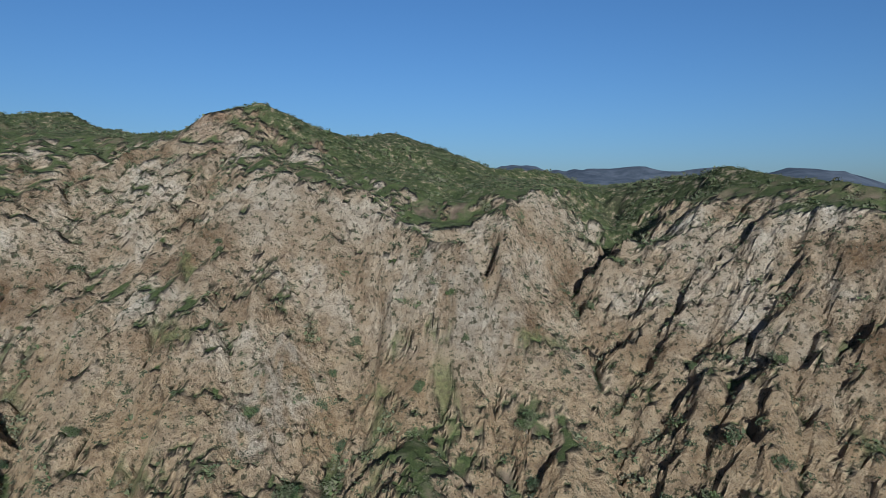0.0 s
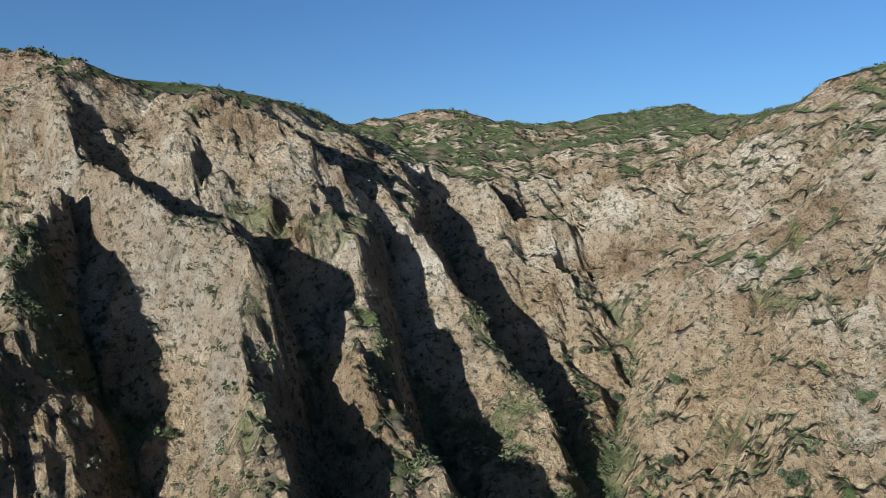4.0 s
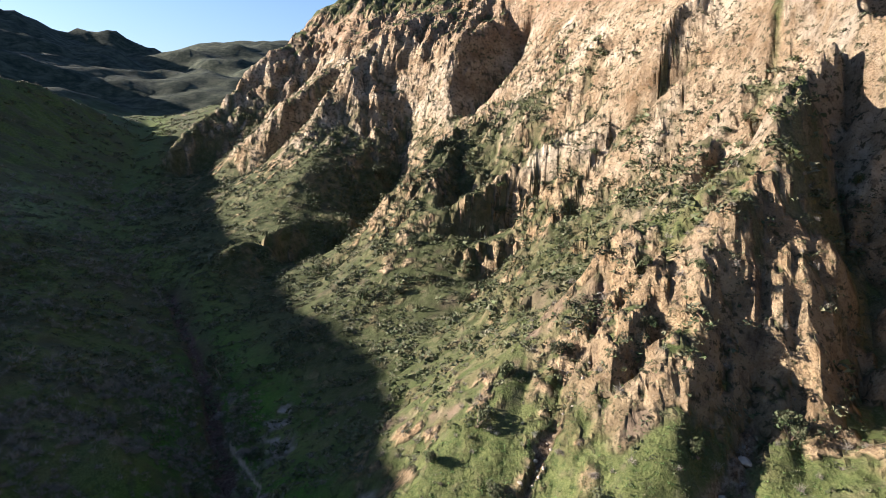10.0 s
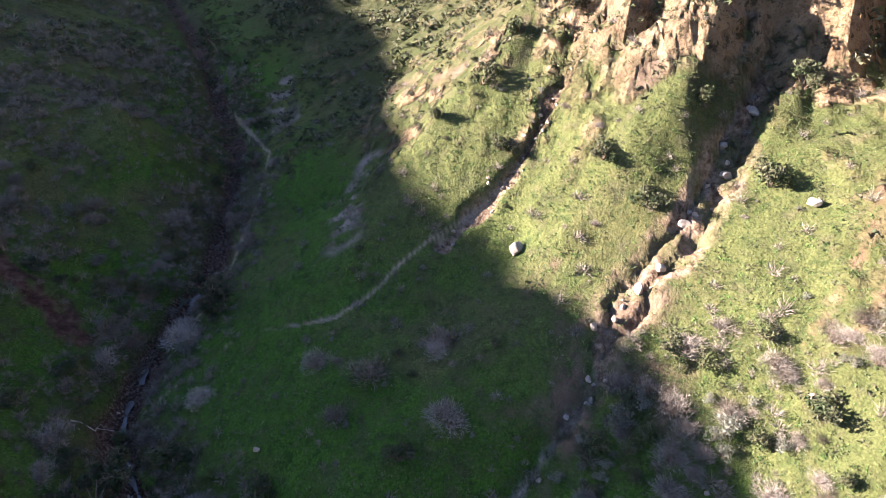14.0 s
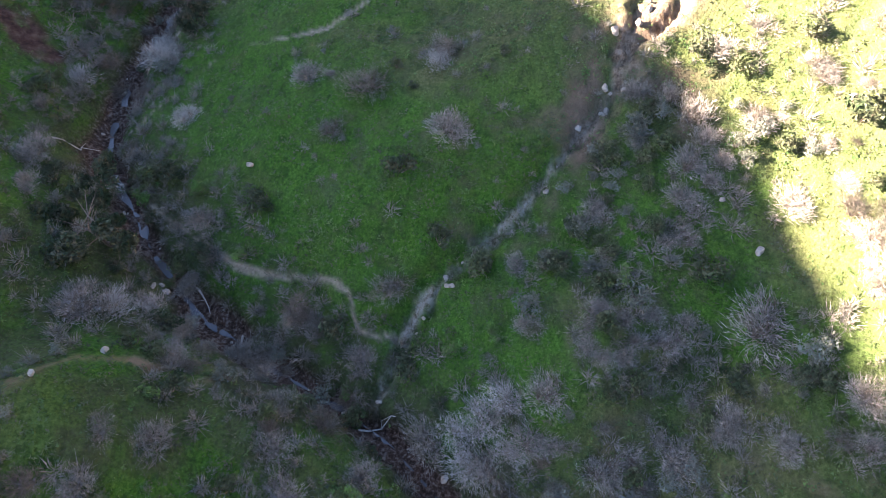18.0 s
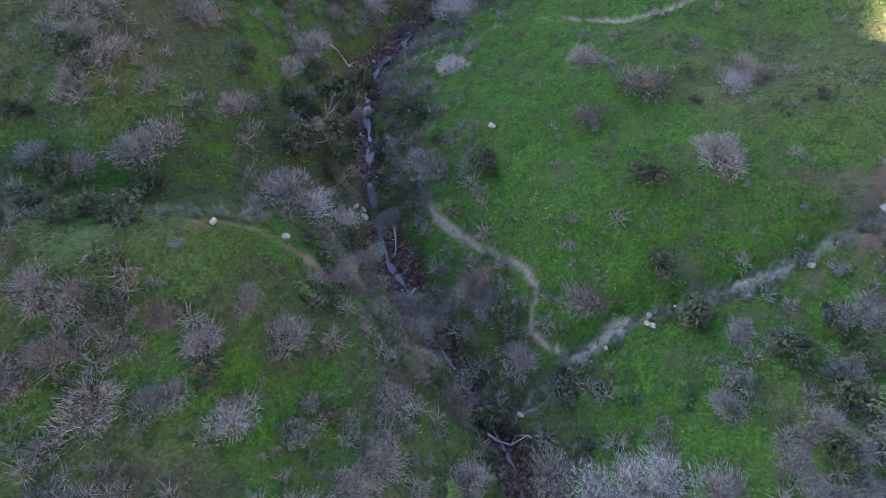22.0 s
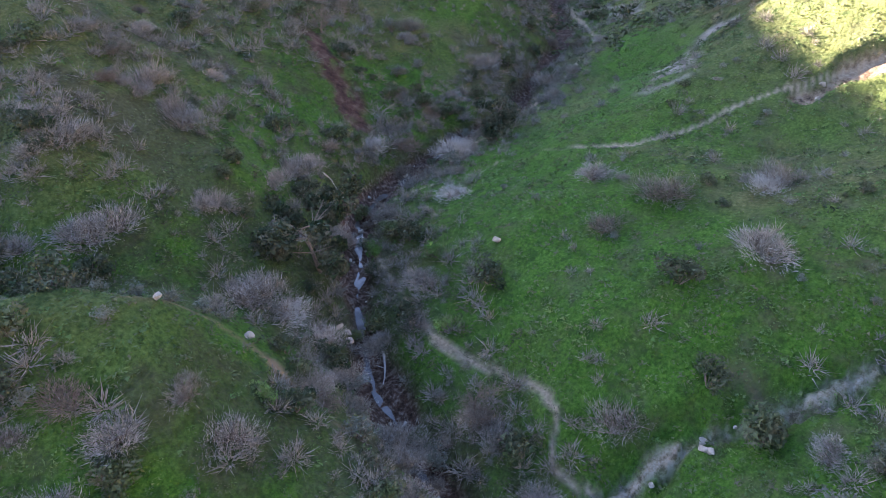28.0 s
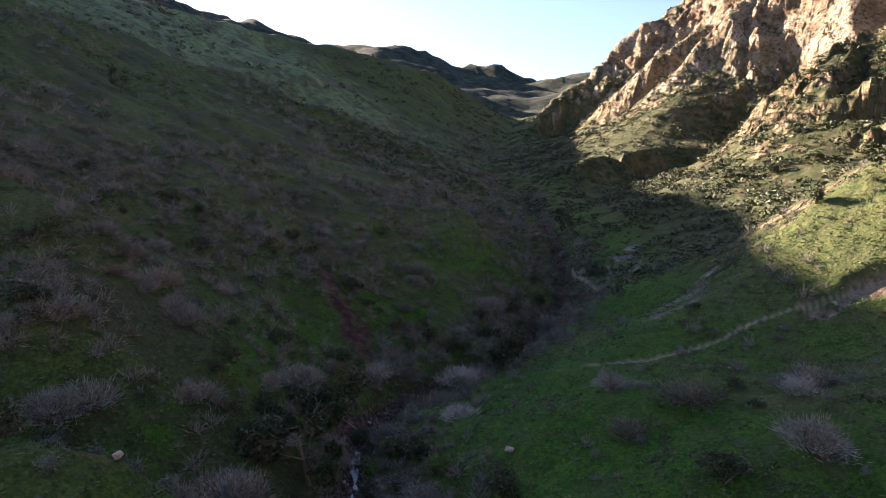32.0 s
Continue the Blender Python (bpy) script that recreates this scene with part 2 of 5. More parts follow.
# Broad face upstream of the high point: slanting ribs and the grass shelf.
lie((-236, 14, 127), (-218, -7, 108), (-213, -10, 97), (-217, -22, 88), (-226, -43, 75), (-222, -56, 62), (-213, -65, 51), (-208, -81, 40), (-189, -82, 27))
lie((-206, 24, 120), (-214, 11, 102), (-205, -3, 86), (-207, -15, 74), (-214, -27, 68), (-213, -41, 52), (-208, -50, 38), (-195, -60, 35), (-193, -62, 28))
lie((-163, 31, 101), (-176, 18, 84), (-170, 8, 70), (-172, -3, 66), (-171, -5, 61), (-176, -16, 51), (-180, -31, 44))
lie((-232, -2, 108), (-224, -20, 80), (-226, -32, 66), (-230, -46, 56), (-228, -58, 46), (-218, -74, 32))
lie((-210, 2, 88), (-210, -12, 74), (-220, -30, 62), (-220, -44, 48), (-214, -56, 36), (-204, -70, 28))
lie((-196, 14, 92), (-188, 2, 68), (-194, -14, 56), (-198, -30, 44), (-194, -44, 31), (-188, -54, 23))
lie((-178, 26, 92), (-166, 16, 68), (-158, 8, 58), (-150, 4, 52))
lie((-138, 16, 75), (-124, 12, 59), (-117, 4, 51), (-118, -4, 48), (-127, -9, 52), (-126, -12, 50), (-142, -22, 42), (-151, -32, 36), (-159, -40, 29), (-152, -39, 26))
lie((-165, 2, 65), (-152, 0, 56), (-146, -8, 49), (-156, -24, 40), (-166, -42, 27), (-170, -54, 19))
lie((-118, -4, 48), (-109, 2, 43), (-94, 2, 31), (-84, -4, 23), (-74, -6, 14))
lie((-126, -12, 50), (-122, -11, 46), (-108, -16, 33), (-91, -16, 20), (-75, -19, 10), (-62, -24, 6))
lie((-142, -22, 42), (-139, -29, 34), (-120, -26, 33), (-106, -25, 30), (-92, -34, 20), (-82, -38, 13), (-62, -39, 6), (-52, -45, 0))
lie((-152, -39, 26), (-133, -51, 17), (-118, -54, 10))
# Upstream spurs and bowls.
lie((-307, -27, 139), (-278, -50, 101), (-284, -64, 97), (-289, -72, 92), (-290, -84, 74), (-258, -88, 65), (-228, -89, 58), (-219, -103, 40), (-212, -112, 22), (-189, -120, 14))
lie((-270, -12, 130), (-252, -30, 104), (-246, -50, 80), (-246, -66, 62), (-238, -78, 52))
lie((-228, -89, 58), (-218, -78, 44), (-203, -68, 40), (-193, -62, 28))
lie((-391, -95, 134), (-350, -116, 118), (-339, -120, 101), (-318, -107, 83), (-303, -95, 74))
lie((-449, -135, 166), (-400, -150, 138), (-371, -160, 128), (-350, -151, 96), (-332, -160, 84), (-321, -169, 75), (-293, -168, 55), (-264, -163, 44), (-254, -147, 33), (-225, -151, 27), (-205, -140, 13))
lie((-371, -160, 128), (-377, -185, 118), (-325, -183, 84), (-326, -199, 62), (-303, -215, 45), (-284, -232, 33), (-250, -214, 22))
lie((-256, -130, 33), (-254, -147, 33), (-206, -158, 26))
lie((-455, -223, 158), (-397, -206, 114), (-343, -217, 82), (-338, -236, 66), (-337, -258, 47), (-316, -270, 32))
lie((-480, -170, 163), (-455, -223, 158))
lie((-504, -288, 157), (-429, -279, 122), (-404, -292, 99), (-374, -301, 76), (-342, -300, 58), (-352, -312, 36))
lie((-425, -105, 158), (-459, -133, 172), (-480, -170, 163), (-532, -229, 181), (-505, -250, 172), (-497, -284, 158), (-520, -330, 118), (-560, -400, 82), (-640, -500, 90))
lie((-500, -360, 84), (-470, -348, 64), (-430, -345, 50), (-395, -336, 41), (-372, -326, 36), (-345, -318, 33))
lie((-385, -82, 122), (-358, -90, 96), (-334, -96, 78), (-312, -102, 60))
lie((-338, -138, 78), (-322, -136, 54), (-302, -130, 38), (-280, -124, 28), (-256, -122, 20), (-236, -134, 14), (-222, -156, 11))
lie((-385, -198, 104), (-352, -200, 72), (-334, -212, 52), (-320, -232, 36), (-298, -248, 22))
lie((-440, -246, 116), (-400, -252, 84), (-376, -262, 62), (-358, -276, 44), (-344, -292, 30))
# South side: the near bench, its bank and the side ravine.
lie((18, -26, 6), (2, -27, 6), (-8, -31, 8.5), (-10, -35, 10), (-4, -38, 12), (8, -42, 15))
lie((-16, -27, 2), (-14, -18, 0), (-10, -6, -4), (0, 2, -7), (20, 18, -12))
lie((-2, -25, 3.5), (6, -10, 2), (20, 2, 0), (50, 18, -4))
lie((12, -62, 16), (-2, -52, 9), (-12, -44, 4.5), (-22, -41, -2), (-25, -39, -5))
lie((-14, -58, 14), (-24, -54, 7), (-34, -56, -2))
# South side: the long slope, its crest and the hollow behind it.
lie((200, -300, 84), (60, -285, 74), (-10, -275, 58), (-60, -268, 44), (-110, -262, 34), (-160, -262, 24), (-196, -262, 18))
lie((0, -100, 32), (-14, -72, 20), (-14, -58, 14.5), (-8, -52, 12))
lie((-47, -164, 38), (-47, -128, 27), (-48, -107, 20), (-50, -88, 10), (-50, -78, 4), (-49, -70, -1))
lie((-66, -111, 19), (-64, -90, 8), (-60, -76, 0))
lie((-88, -95, 17), (-84, -80, 4), (-82, -74, -1))
# The crest's east end is out of view, its height set to cast valley shadow.
lie((200, -250, 100), (60, -240, 97), (31, -230, 90), (4, -232, 86.5), (-8, -234, 88), (-24, -233, 84.5), (-32, -226, 68), (-47, -220, 63), (-68, -228, 63), (-80, -227, 57), (-104, -228, 53), (-130, -228, 47), (-158, -232, 39), (-196, -235, 27), (-216, -236, 20))
lie((-130, -240, 46), (-120, -190, 30), (-110, -140, 20), (-100, -112, 14), (-100, -96, 6))
lie((-240, -480, 104), (-222, -400, 80), (-213, -372, 74), (-205, -350, 56), (-180, -290, 34), (-190, -262, 24))
# Back ridge: unseen east end raised to reach the same shadow edge.
lie((200, -440, 156), (60, -440, 150), (5, -450, 145), (-10, -450, 144.5), (-25, -470, 146), (-45, -495, 151), (-74, -498, 147), (-110, -500, 135), (-154, -497, 127), (-202, -491, 121), (-260, -490, 116), (-330, -480, 110), (-400, -470, 97), (-452, -468, 82))
lie((60, -340, 114), (-28, -369, 107), (-90, -380, 92))
lie((-300, -590, 120), (-420, -590, 104), (-520, -560, 92))
# The unseen east side.
lie((120, -60, 18), (200, 20, 14), (320, 60, 10))
lie((300, -230, 80), (300, -60, 40), (300, 60, 0))
lie((300, 300, 70), (220, 220, 60), (160, 140, 62))
lie((-330, 330, 108), (-330, 150, 108), (-300, 100, 108), (-330, 30, 118), (-440, 0, 120), (-640, -60, 120))
lie((-200, 420, 70), (0, 440, 60), (200, 420, 60))

# ---- the ground sheet ----
X0, X1, Y0, Y1, STEP = -660.0, 320.0, -600.0, 450.0, 2.0


def drape():
    """Heights between the lines, stretched like a membrane over them."""
    pins = []
    for line in LINES:
        for (ax, ay, az), (bx, by, bz) in zip(line, line[1:]):
            k = np.linspace(0, 1, max(2, int(math.hypot(bx - ax, by - ay) / 1.2)))
            pins.append(np.stack([ax + (bx - ax) * k, ay + (by - ay) * k, az + (bz - az) * k], 1))
    pins = np.concatenate(pins)
    z = None
    for step in (40.0, 20.0, 10.0, 5.0, STEP):
        nx, ny = int(round((X1 - X0) / step)) + 1, int(round((Y1 - Y0) / step)) + 1
        ix, iy = np.rint((pins[:, 0] - X0) / step).astype(int), np.rint((pins[:, 1] - Y0) / step).astype(int)
        ok = (ix >= 0) & (ix < nx) & (iy >= 0) & (iy < ny)
        total, count = np.zeros((nx, ny)), np.zeros((nx, ny))
        np.add.at(total, (ix[ok], iy[ok]), pins[ok, 2])
        np.add.at(count, (ix[ok], iy[ok]), 1)
        held = count > 0
        aim = total / np.maximum(count, 1)
        if z is None:
            z = np.full((nx, ny), 60.0)
        else:
            gx, gy = np.meshgrid(np.linspace(0, z.shape[0] - 1, nx), np.linspace(0, z.shape[1] - 1, ny), indexing="ij")
            z = sample(z, gx, gy)
        for _ in range(260 if step > 4 else 140):
            p = np.pad(z, 1, mode="edge")
            z = (p[:-2, 1:-1] + p[2:, 1:-1] + p[1:-1, :-2] + p[1:-1, 2:]) / 4
            z[held] = aim[held]
    for _ in range(1):
        p = np.pad(z, 1, mode="edge")
        z = z * 0.5 + (p[:-2, 1:-1] + p[2:, 1:-1] + p[1:-1, :-2] + p[1:-1, 2:]) / 8
    return z


def sample(z, gx, gy):
    gx, gy = np.clip(gx, 0, z.shape[0] - 1.001), np.clip(gy, 0, z.shape[1] - 1.001)
    ix, iy = gx.astype(int), gy.astype(int)
    fx, fy = gx - ix, gy - iy
    return (z[ix, iy] * (1 - fx) + z[ix + 1, iy] * fx) * (1 - fy) + (z[ix, iy + 1] * (1 - fx) + z[ix + 1, iy + 1] * fx) * fy


def near_line(x, y, points):
    """Distance from (x, y) to a line on the plan."""
    best = np.full(x.shape, 1e9)
    for (ax, ay), (bx, by) in zip(points, points[1:]):
        k = np.clip(((x - ax) * (bx - ax) + (y - ay) * (by - ay)) / ((bx - ax) ** 2 + (by - ay) ** 2), 0, 1)
        best = np.minimum(best, np.hypot(x - ax - k * (bx - ax), y - ay - k * (by - ay)))
    return best


CREEK = [(-190, -170), (-140, -116), (-104, -82), (-72, -66), (-52, -63), (-39, -58), (-31, -47), (-25, -37), (-22, -25), (-20, -13), (-14, -2), (2, 16), (45, 45)]
TRAIL = [(-118, -92), (-104, -74), (-90, -68), (-74, -63), (-62, -60), (-53, -61.5), (-48, -62.5), (-43, -60), (-38.5, -56.5), (-36, -52), (-34, -46.7), (-32.6, -42.5), (-31.3, -38), (-30.3, -34), (-30.3, -29.5), (-31, -26), (-31.3, -23), (-30.8, -21), (-29, -19.8), (-28, -18.8), (-28, -17.4), (-28.8, -15.2)]
TRAIL_UP = [(-41, -57), (-47, -54.5), (-55, -51), (-57, -47), (-57.5, -41), (-59.5, -36), (-64, -33), (-69, -31), (-74.5, -28), (-77, -25.5), (-81, -22.5), (-85, -20)]
WASH_A = [(-122, -12), (-106, -11.5), (-103, -14.5), (-95, -17), (-89, -18.2), (-84, -20.3), (-80, -22.5), (-74, -26)]
WASH_B = [(-116, 12.5), (-101, 12.4), (-93, 9.6), (-83.5, 7.6), (-74, 3.8), (-68, 0.5), (-60, -2), (-56, -1), (-50.8, -3.5), (-45.5, -5.8), (-41, -8), (-35, -12), (-31.5, -13.8), (-28.5, -14.4), (-22, -15)]
SCARS = ([(-5, -39.4), (-9.5, -36.4), (-13, -36.6), (-15.4, -34), (-15.7, -29.5), (-17.5, -27.5)], [(-49, -71), (-50, -78), (-52, -86)], [(-40, -63), (-45, -67)], [(-84, 26), (-70, 22.5), (-60, 18)], [(-78, 29), (-68, 26), (-60, 22)])
BANKS = ([(-93, -47), (-86, -46.5), (-80, -44), (-73, -41)], [(-130, -85), (-122, -82), (-114, -76)])


# Bluffs of bare pale stone.
PALE = (([(-188, 22), (-176, 30), (-165, 31)], 2.5), ([(-159, 49), (-152, 58), (-147, 70), (-145, 80), (-150, 92)], 2.0), ([(-10, 168), (0, 163), (8, 169)], 6), ([(-43, 157), (-47, 141)], 7), ([(-141, 38), (-130, 46)], 4), ([(-341, -123), (-322, -110)], 8), ([(-326, -192), (-324, -178)], 7), ([(-211, -23), (-220, -38)], 4), ([(-134, 74), (-131, 84)], 3.5), ([(-116, 45), (-108, 40)], 4))
# Grass on ledges and benches of the walls.
TURF = (([(-148, 60), (-140, 67), (-134, 74), (-132, 81), (-136, 90)], 3.5), ([(-116, 77), (-109, 74)], 3.5), ([(-133, 72), (-131, 78)], 2.0), ([(-102, 42), (-96, 41)], 3.0), ([(-190, 20), (-183, 19)], 2.0), ([(-21, 156), (-19, 132)], 4.5), ([(-6, 157), (-1, 145)], 4.0), ([(-19, 164), (-6, 161)], 2.2), ([(13, 165), (24, 170)], 2.6), ([(-76, 176), (-72, 174)], 3.0), ([(-76, 156), (-66, 150)], 3.0), ([(-70, 131), (-60, 127)], 3.5), ([(-140, -6), (-132, 0), (-124, 0)], 5.0))
SKYLINE = [(-640, -320), (-532, -229), (-480, -170), (-459, -133), (-425, -105), (-330, -44), (-300, -25), (-270, -12), (-250, 4), (-240, 18), (-214, 27), (-203, 32), (-196, 40), (-197, 58), (-199, 82), (-201, 100), (-208, 120), (-225, 138)]
NORTH_RIM = [(-156, 308), (-109, 247), (-94, 240), (-78, 250), (-69, 256), (-51, 270), (-36, 298), (4, 315), (44, 327), (64, 303), (71, 252), (83, 223), (93, 202), (99, 183), (130, 165)]
BED_X = [-900, -512, -330, -240, -190, -140, -104, -72, -39, -20, 45, 300]
BED_Y = [-800, -477, -325, -250, -170, -116, -82, -66, -58, -13, 45, 130]
BED_Z = [104, 62, 34, 20, 11, 5, -1, -3, -4, -8, -18, -45]


def carve(z):
    """Let running water cut branching gullies into the slopes."""
    gx, gy = np.meshgrid(X0 + STEP * np.arange(z.shape[0]), Y0 + STEP * np.arange(z.shape[1]), indexing="ij")
    creek_y, creek_z = np.interp(gx, BED_X, BED_Y), np.interp(gx, BED_X, BED_Z)
    wall = smooth(gy - creek_y, 14, 40) * smooth(z - creek_z, 22, 42) * smooth(gx, -560, -500)
    south = 0.45 * smooth(creek_y - gy, 12, 45) * smooth(z - creek_z, 8, 24) * smooth(gy, -560, -480)
    soft = np.maximum(wall, south) * smooth(290 - gx, 0, 60) * smooth(440 - gy, 0, 40)
    soft = soft * smooth(np.minimum(near_line(gx, gy, SKYLINE), near_line(gx, gy, NORTH_RIM)), 3, 24)
    start = z
    z = z + (2.4 * fbm(gx / 26, gy / 26, 101, 4, 0.55) + 0.6 * fbm(gx / 7, gy / 7, 102, 3)) * soft
    n, m = z.shape
    ways = [(a, b) for a in (-1, 0, 1) for b in (-1, 0, 1) if a or b]
    index = np.arange(n * m).reshape(n, m)
    rain = 0.0
    for turn in range(9):
        p = np.pad(z, 1, mode="constant", constant_values=1e6)
        fall = np.stack([(z - p[1 + a : 1 + a + n, 1 + b : 1 + b + m]) / math.hypot(a, b) for a, b in ways])
        best = fall.argmax(0)
        drop = np.maximum(fall.max(0), 0)
        shift = np.array([a * m + b for a, b in ways])[best]
        to = np.where(drop > 0, index + shift, index).ravel().tolist()
        flow = [1.0] * (n * m)
        for k in np.argsort(-z, axis=None).tolist():
            if to[k] != k:
                flow[to[k]] += flow[k]
        rain = np.array(flow).reshape(n, m)
        cut = np.minimum(0.09 * np.minimum(rain, 160) ** 0.5 * drop, 0.6 * drop) * soft
        q = np.pad(cut, 1, mode="edge")
        z = z - (0.6 * cut + 0.1 * (q[:-2, 1:-1] + q[2:, 1:-1] + q[1:-1, :-2] + q[1:-1, 2:]))
        p = np.pad(z, 1, mode="edge")
        z = z + 0.05 * soft * ((p[:-2, 1:-1] + p[2:, 1:-1] + p[1:-1, :-2] + p[1:-1, 2:]) / 4 - z)
    z = np.maximum(z, start - 6.5)
    wet = np.log(rain)
    for _ in range(2):
        p = np.pad(wet, 1, mode="edge")
        wet = wet * 0.5 + (p[:-2, 1:-1] + p[2:, 1:-1] + p[1:-1, :-2] + p[1:-1, 2:]) / 8
    return z, wet * soft


DRAPE, WET = carve(drape())
SLOPE_X, SLOPE_Y = np.gradient(DRAPE, STEP)
for _ in range(4):
    for g in (SLOPE_X, SLOPE_Y):
        p = np.pad(g, 1, mode="edge")
        g[:] = (p[:-2, 1:-1] + p[2:, 1:-1] + p[1:-1, :-2] + p[1:-1, 2:] + 2 * g) / 6


def land(x, y):
    """Height and surface weights at arrays of plan positions."""
    gx, gy = (x - X0) / STEP, (y - Y0) / STEP
    z = sample(DRAPE, gx, gy)
    sx, sy = sample(SLOPE_X, gx, gy), sample(SLOPE_Y, gx, gy)
    steep = np.hypot(sx, sy)
    # Rolling country past the drawn lines, and ranges far off.
    out = np.maximum.reduce([X0 - x, x - X1, Y0 - y, y - Y1, np.zeros_like(x)])
    far = smooth(out, 0, 260)
    r = np.hypot(x, y)
    yaw = np.degrees(np.arctan2(-x, y))
    hills = 50 + 40 * fbm(x / 260, y / 260, 5, 4)
    ranges = 244 + 42 * smooth(yaw, -17, -9) + 38 * fbm(yaw / 6, yaw * 0 + 3.3, 9, 4) + 30 * fbm(x / 300, y / 300, 10, 4)
    hills = hills + (ranges - hills) * smooth(r, 2600, 3900) * smooth(-np.abs(yaw + 14), -26, -14)
    ridge = -18 + np.interp(yaw, [100, 124, 129, 131.5, 135, 140, 143, 146, 150, 158, 163, 190], [356, 356, 343, 311, 329, 370, 412, 436, 439, 495, 540, 540]) + 10 * fbm(yaw / 2, yaw * 0 + 8.1, 12, 4) + 60 * fbm(x / 260, y / 260, 13, 4) * smooth(2500 - r, 0, 400)
    hills = hills + (ridge - hills) * smooth(r, 650, 2600) * smooth(-np.abs(yaw - 140), -52, -24)
    z = z + (hills - z) * far
    near = 1 - far
    # Bare rock: steep ground on the north and west walls.
    creek_y, creek_z = np.interp(x, BED_X, BED_Y), np.interp(x, BED_X, BED_Z)
    wall = smooth(y - creek_y, 14, 40) * near
    low = smooth(creek_z + 22 + 14 * smooth(x, -150, -120) - z, 0, 12) * smooth(40 - y, 0, 25)
    cliff = smooth(steep, 0.42, 0.85) * wall * (1 - 0.8 * low)
    # Rills running down the fall line.
    ang = np.arctan2(sy, sx)
    rill = 0.0
    total = 1e-6
    for k in range(6):
        a = k * math.pi / 6
        c, s = math.cos(a), math.sin(a)
        w = np.abs(np.cos(ang - a)) ** 10
        u, v = x * c + y * s, -x * s + y * c
        n = 0.7 * (1 - np.abs(value_noise(v / 27.0 + 0.5 * value_noise(u / 30, v / 30, 40 + k), u / 80.0, 55 + k)) * 2.4)
        n = n + 0.65 * (1 - np.abs(value_noise(v / 12.0 + 0.6 * value_noise(u / 15, v / 15, 43 + k), u / 36.0, 50 + k)) * 2.3)
        n = n + 0.35 * (1 - np.abs(value_noise(v / 5.0 + 0.5 * value_noise(u / 8, v / 8, 45 + k), u / 15.0, 60 + k)) * 2.2)
        n = n + 0.2 * (1 - np.abs(value_noise(v / 2.0, u / 7.0, 65 + k)) * 2.2)
        rill = rill + w * n
        total = total + w
    rill = rill / total
    gully = (0.35 * smooth(-rill, -0.6, 2.2) + 0.65 * smooth(sample(WET, gx, gy), 1.2, 3.6)) * wall
    broken = smooth(fbm(x / 40, y / 40, 81, 3), -0.5, 0.5)
    crest = smooth(np.minimum(near_line(x, y, SKYLINE), near_line(x, y, NORTH_RIM)), 2, 34)
    cliff = cliff * (0.12 + 0.88 * crest)
    z = z + rill * (0.25 * near + (0.7 + 1.0 * broken) * cliff * (1 - 0.4 * smooth(-x, 235, 300)))
    z = z + fbm(x / 24, y / 24, 3, 4) * (0.9 + 1.3 * cliff) * near + fbm(x / 6, y / 6, 7, 5, 0.58) * (0.15 + 0.75 * cliff)
    crag = 1 - np.abs(fbm(x / 9, y / 9, 15, 4, 0.62)) * 1.6
    chip = 1 - np.abs(value_noise(x / 2.6, y / 2.6, 16)) * 2
    z = z + (1.4 * crag + 0.5 * chip) * cliff * (0.45 + 0.75 * smooth(fbm(x / 26, y / 26, 17, 2), -0.4, 0.5))
    # Ledges of the flat-lying beds, here strong and there worn away.
    ledge = smooth(fbm(x / 30, y / 30, 82, 3), -0.05, 0.7) * cliff
    bed = (z + 2.5 * fbm(x / 50, y / 50, 21, 3) + 0.02 * x) / 5.1
    f = bed - np.floor(bed)
    z = z + 5.1 * (smooth(f, 0.3, 0.8) - f) * 0.16 * ledge
    bed2 = (z + 1.6 * fbm(x / 20, y / 20, 22, 3)) / 1.7
    f2 = bed2 - np.floor(bed2)
    z = z + 1.7 * (smooth(f2, 0.2, 0.8) - f2) * 0.12 * ledge
    # Creek bed, trail and washes cut into the floor.
    wob = fbm(x / 7, y / 7, 31, 3)
    dc, dt = near_line(x, y, CREEK) + wob * 0.9, np.minimum(near_line(x, y, TRAIL), near_line(x, y, TRAIL_UP) + 0.15) + wob * 0.25
    da, db = near_line(x, y, WASH_A) + wob * 1.0, near_line(x, y, WASH_B) + wob * (0.55 + 0.85 * smooth(-x, 48, 65))
    z = z - 1.5 * (1 - smooth(dc, 0.9, 3.2)) - 0.16 * (1 - smooth(dt, 0.25, 0.7)) - 1.2 * (1 - smooth(da, 0.4, 1.8)) - 0.7 * (1 - smooth(db, 0.5, 2.8))
    z = z - 0.9 * (1 - smooth(np.abs(db - 0.6 + fbm(x / 3, y / 3, 33, 3)), 0.1, 0.7)) * (1 - smooth(db, 2, 4))
    z = z + (fbm(x / 1.3, y / 1.3, 35, 3) * 0.35) * ((1 - smooth(db, 1.5, 4)) + (1 - smooth(dc, 1.0, 3)))
    fine_n = fbm(x / 2.5, y / 2.5, 37, 3)
    ds = np.minimum.reduce([near_line(x, y, s) for k, s in enumerate(SCARS) if k != 1]) + wob * 0.8
    dk = np.minimum.reduce([near_line(x, y, s) for s in BANKS]) + wob * 1.6
    bare = np.maximum.reduce([1 - smooth(near_line(x, y, p) + 1.5 * wob + fine_n, 0.6 * w, 1.3 * w) for p, w in PALE])
    turf = np.maximum.reduce([1 - smooth(near_line(x, y, p) + 1.6 * wob + 1.2 * fine_n, 0.5 * w, 1.2 * w) for p, w in TURF])
    brush = smooth(-x, 126, 150) * smooth(14 - y, 0, 26) * smooth(y - creek_y, 10, 30) * smooth(88 - z + 14 * fbm(x / 30, y / 30, 83, 3), 0, 16) * near
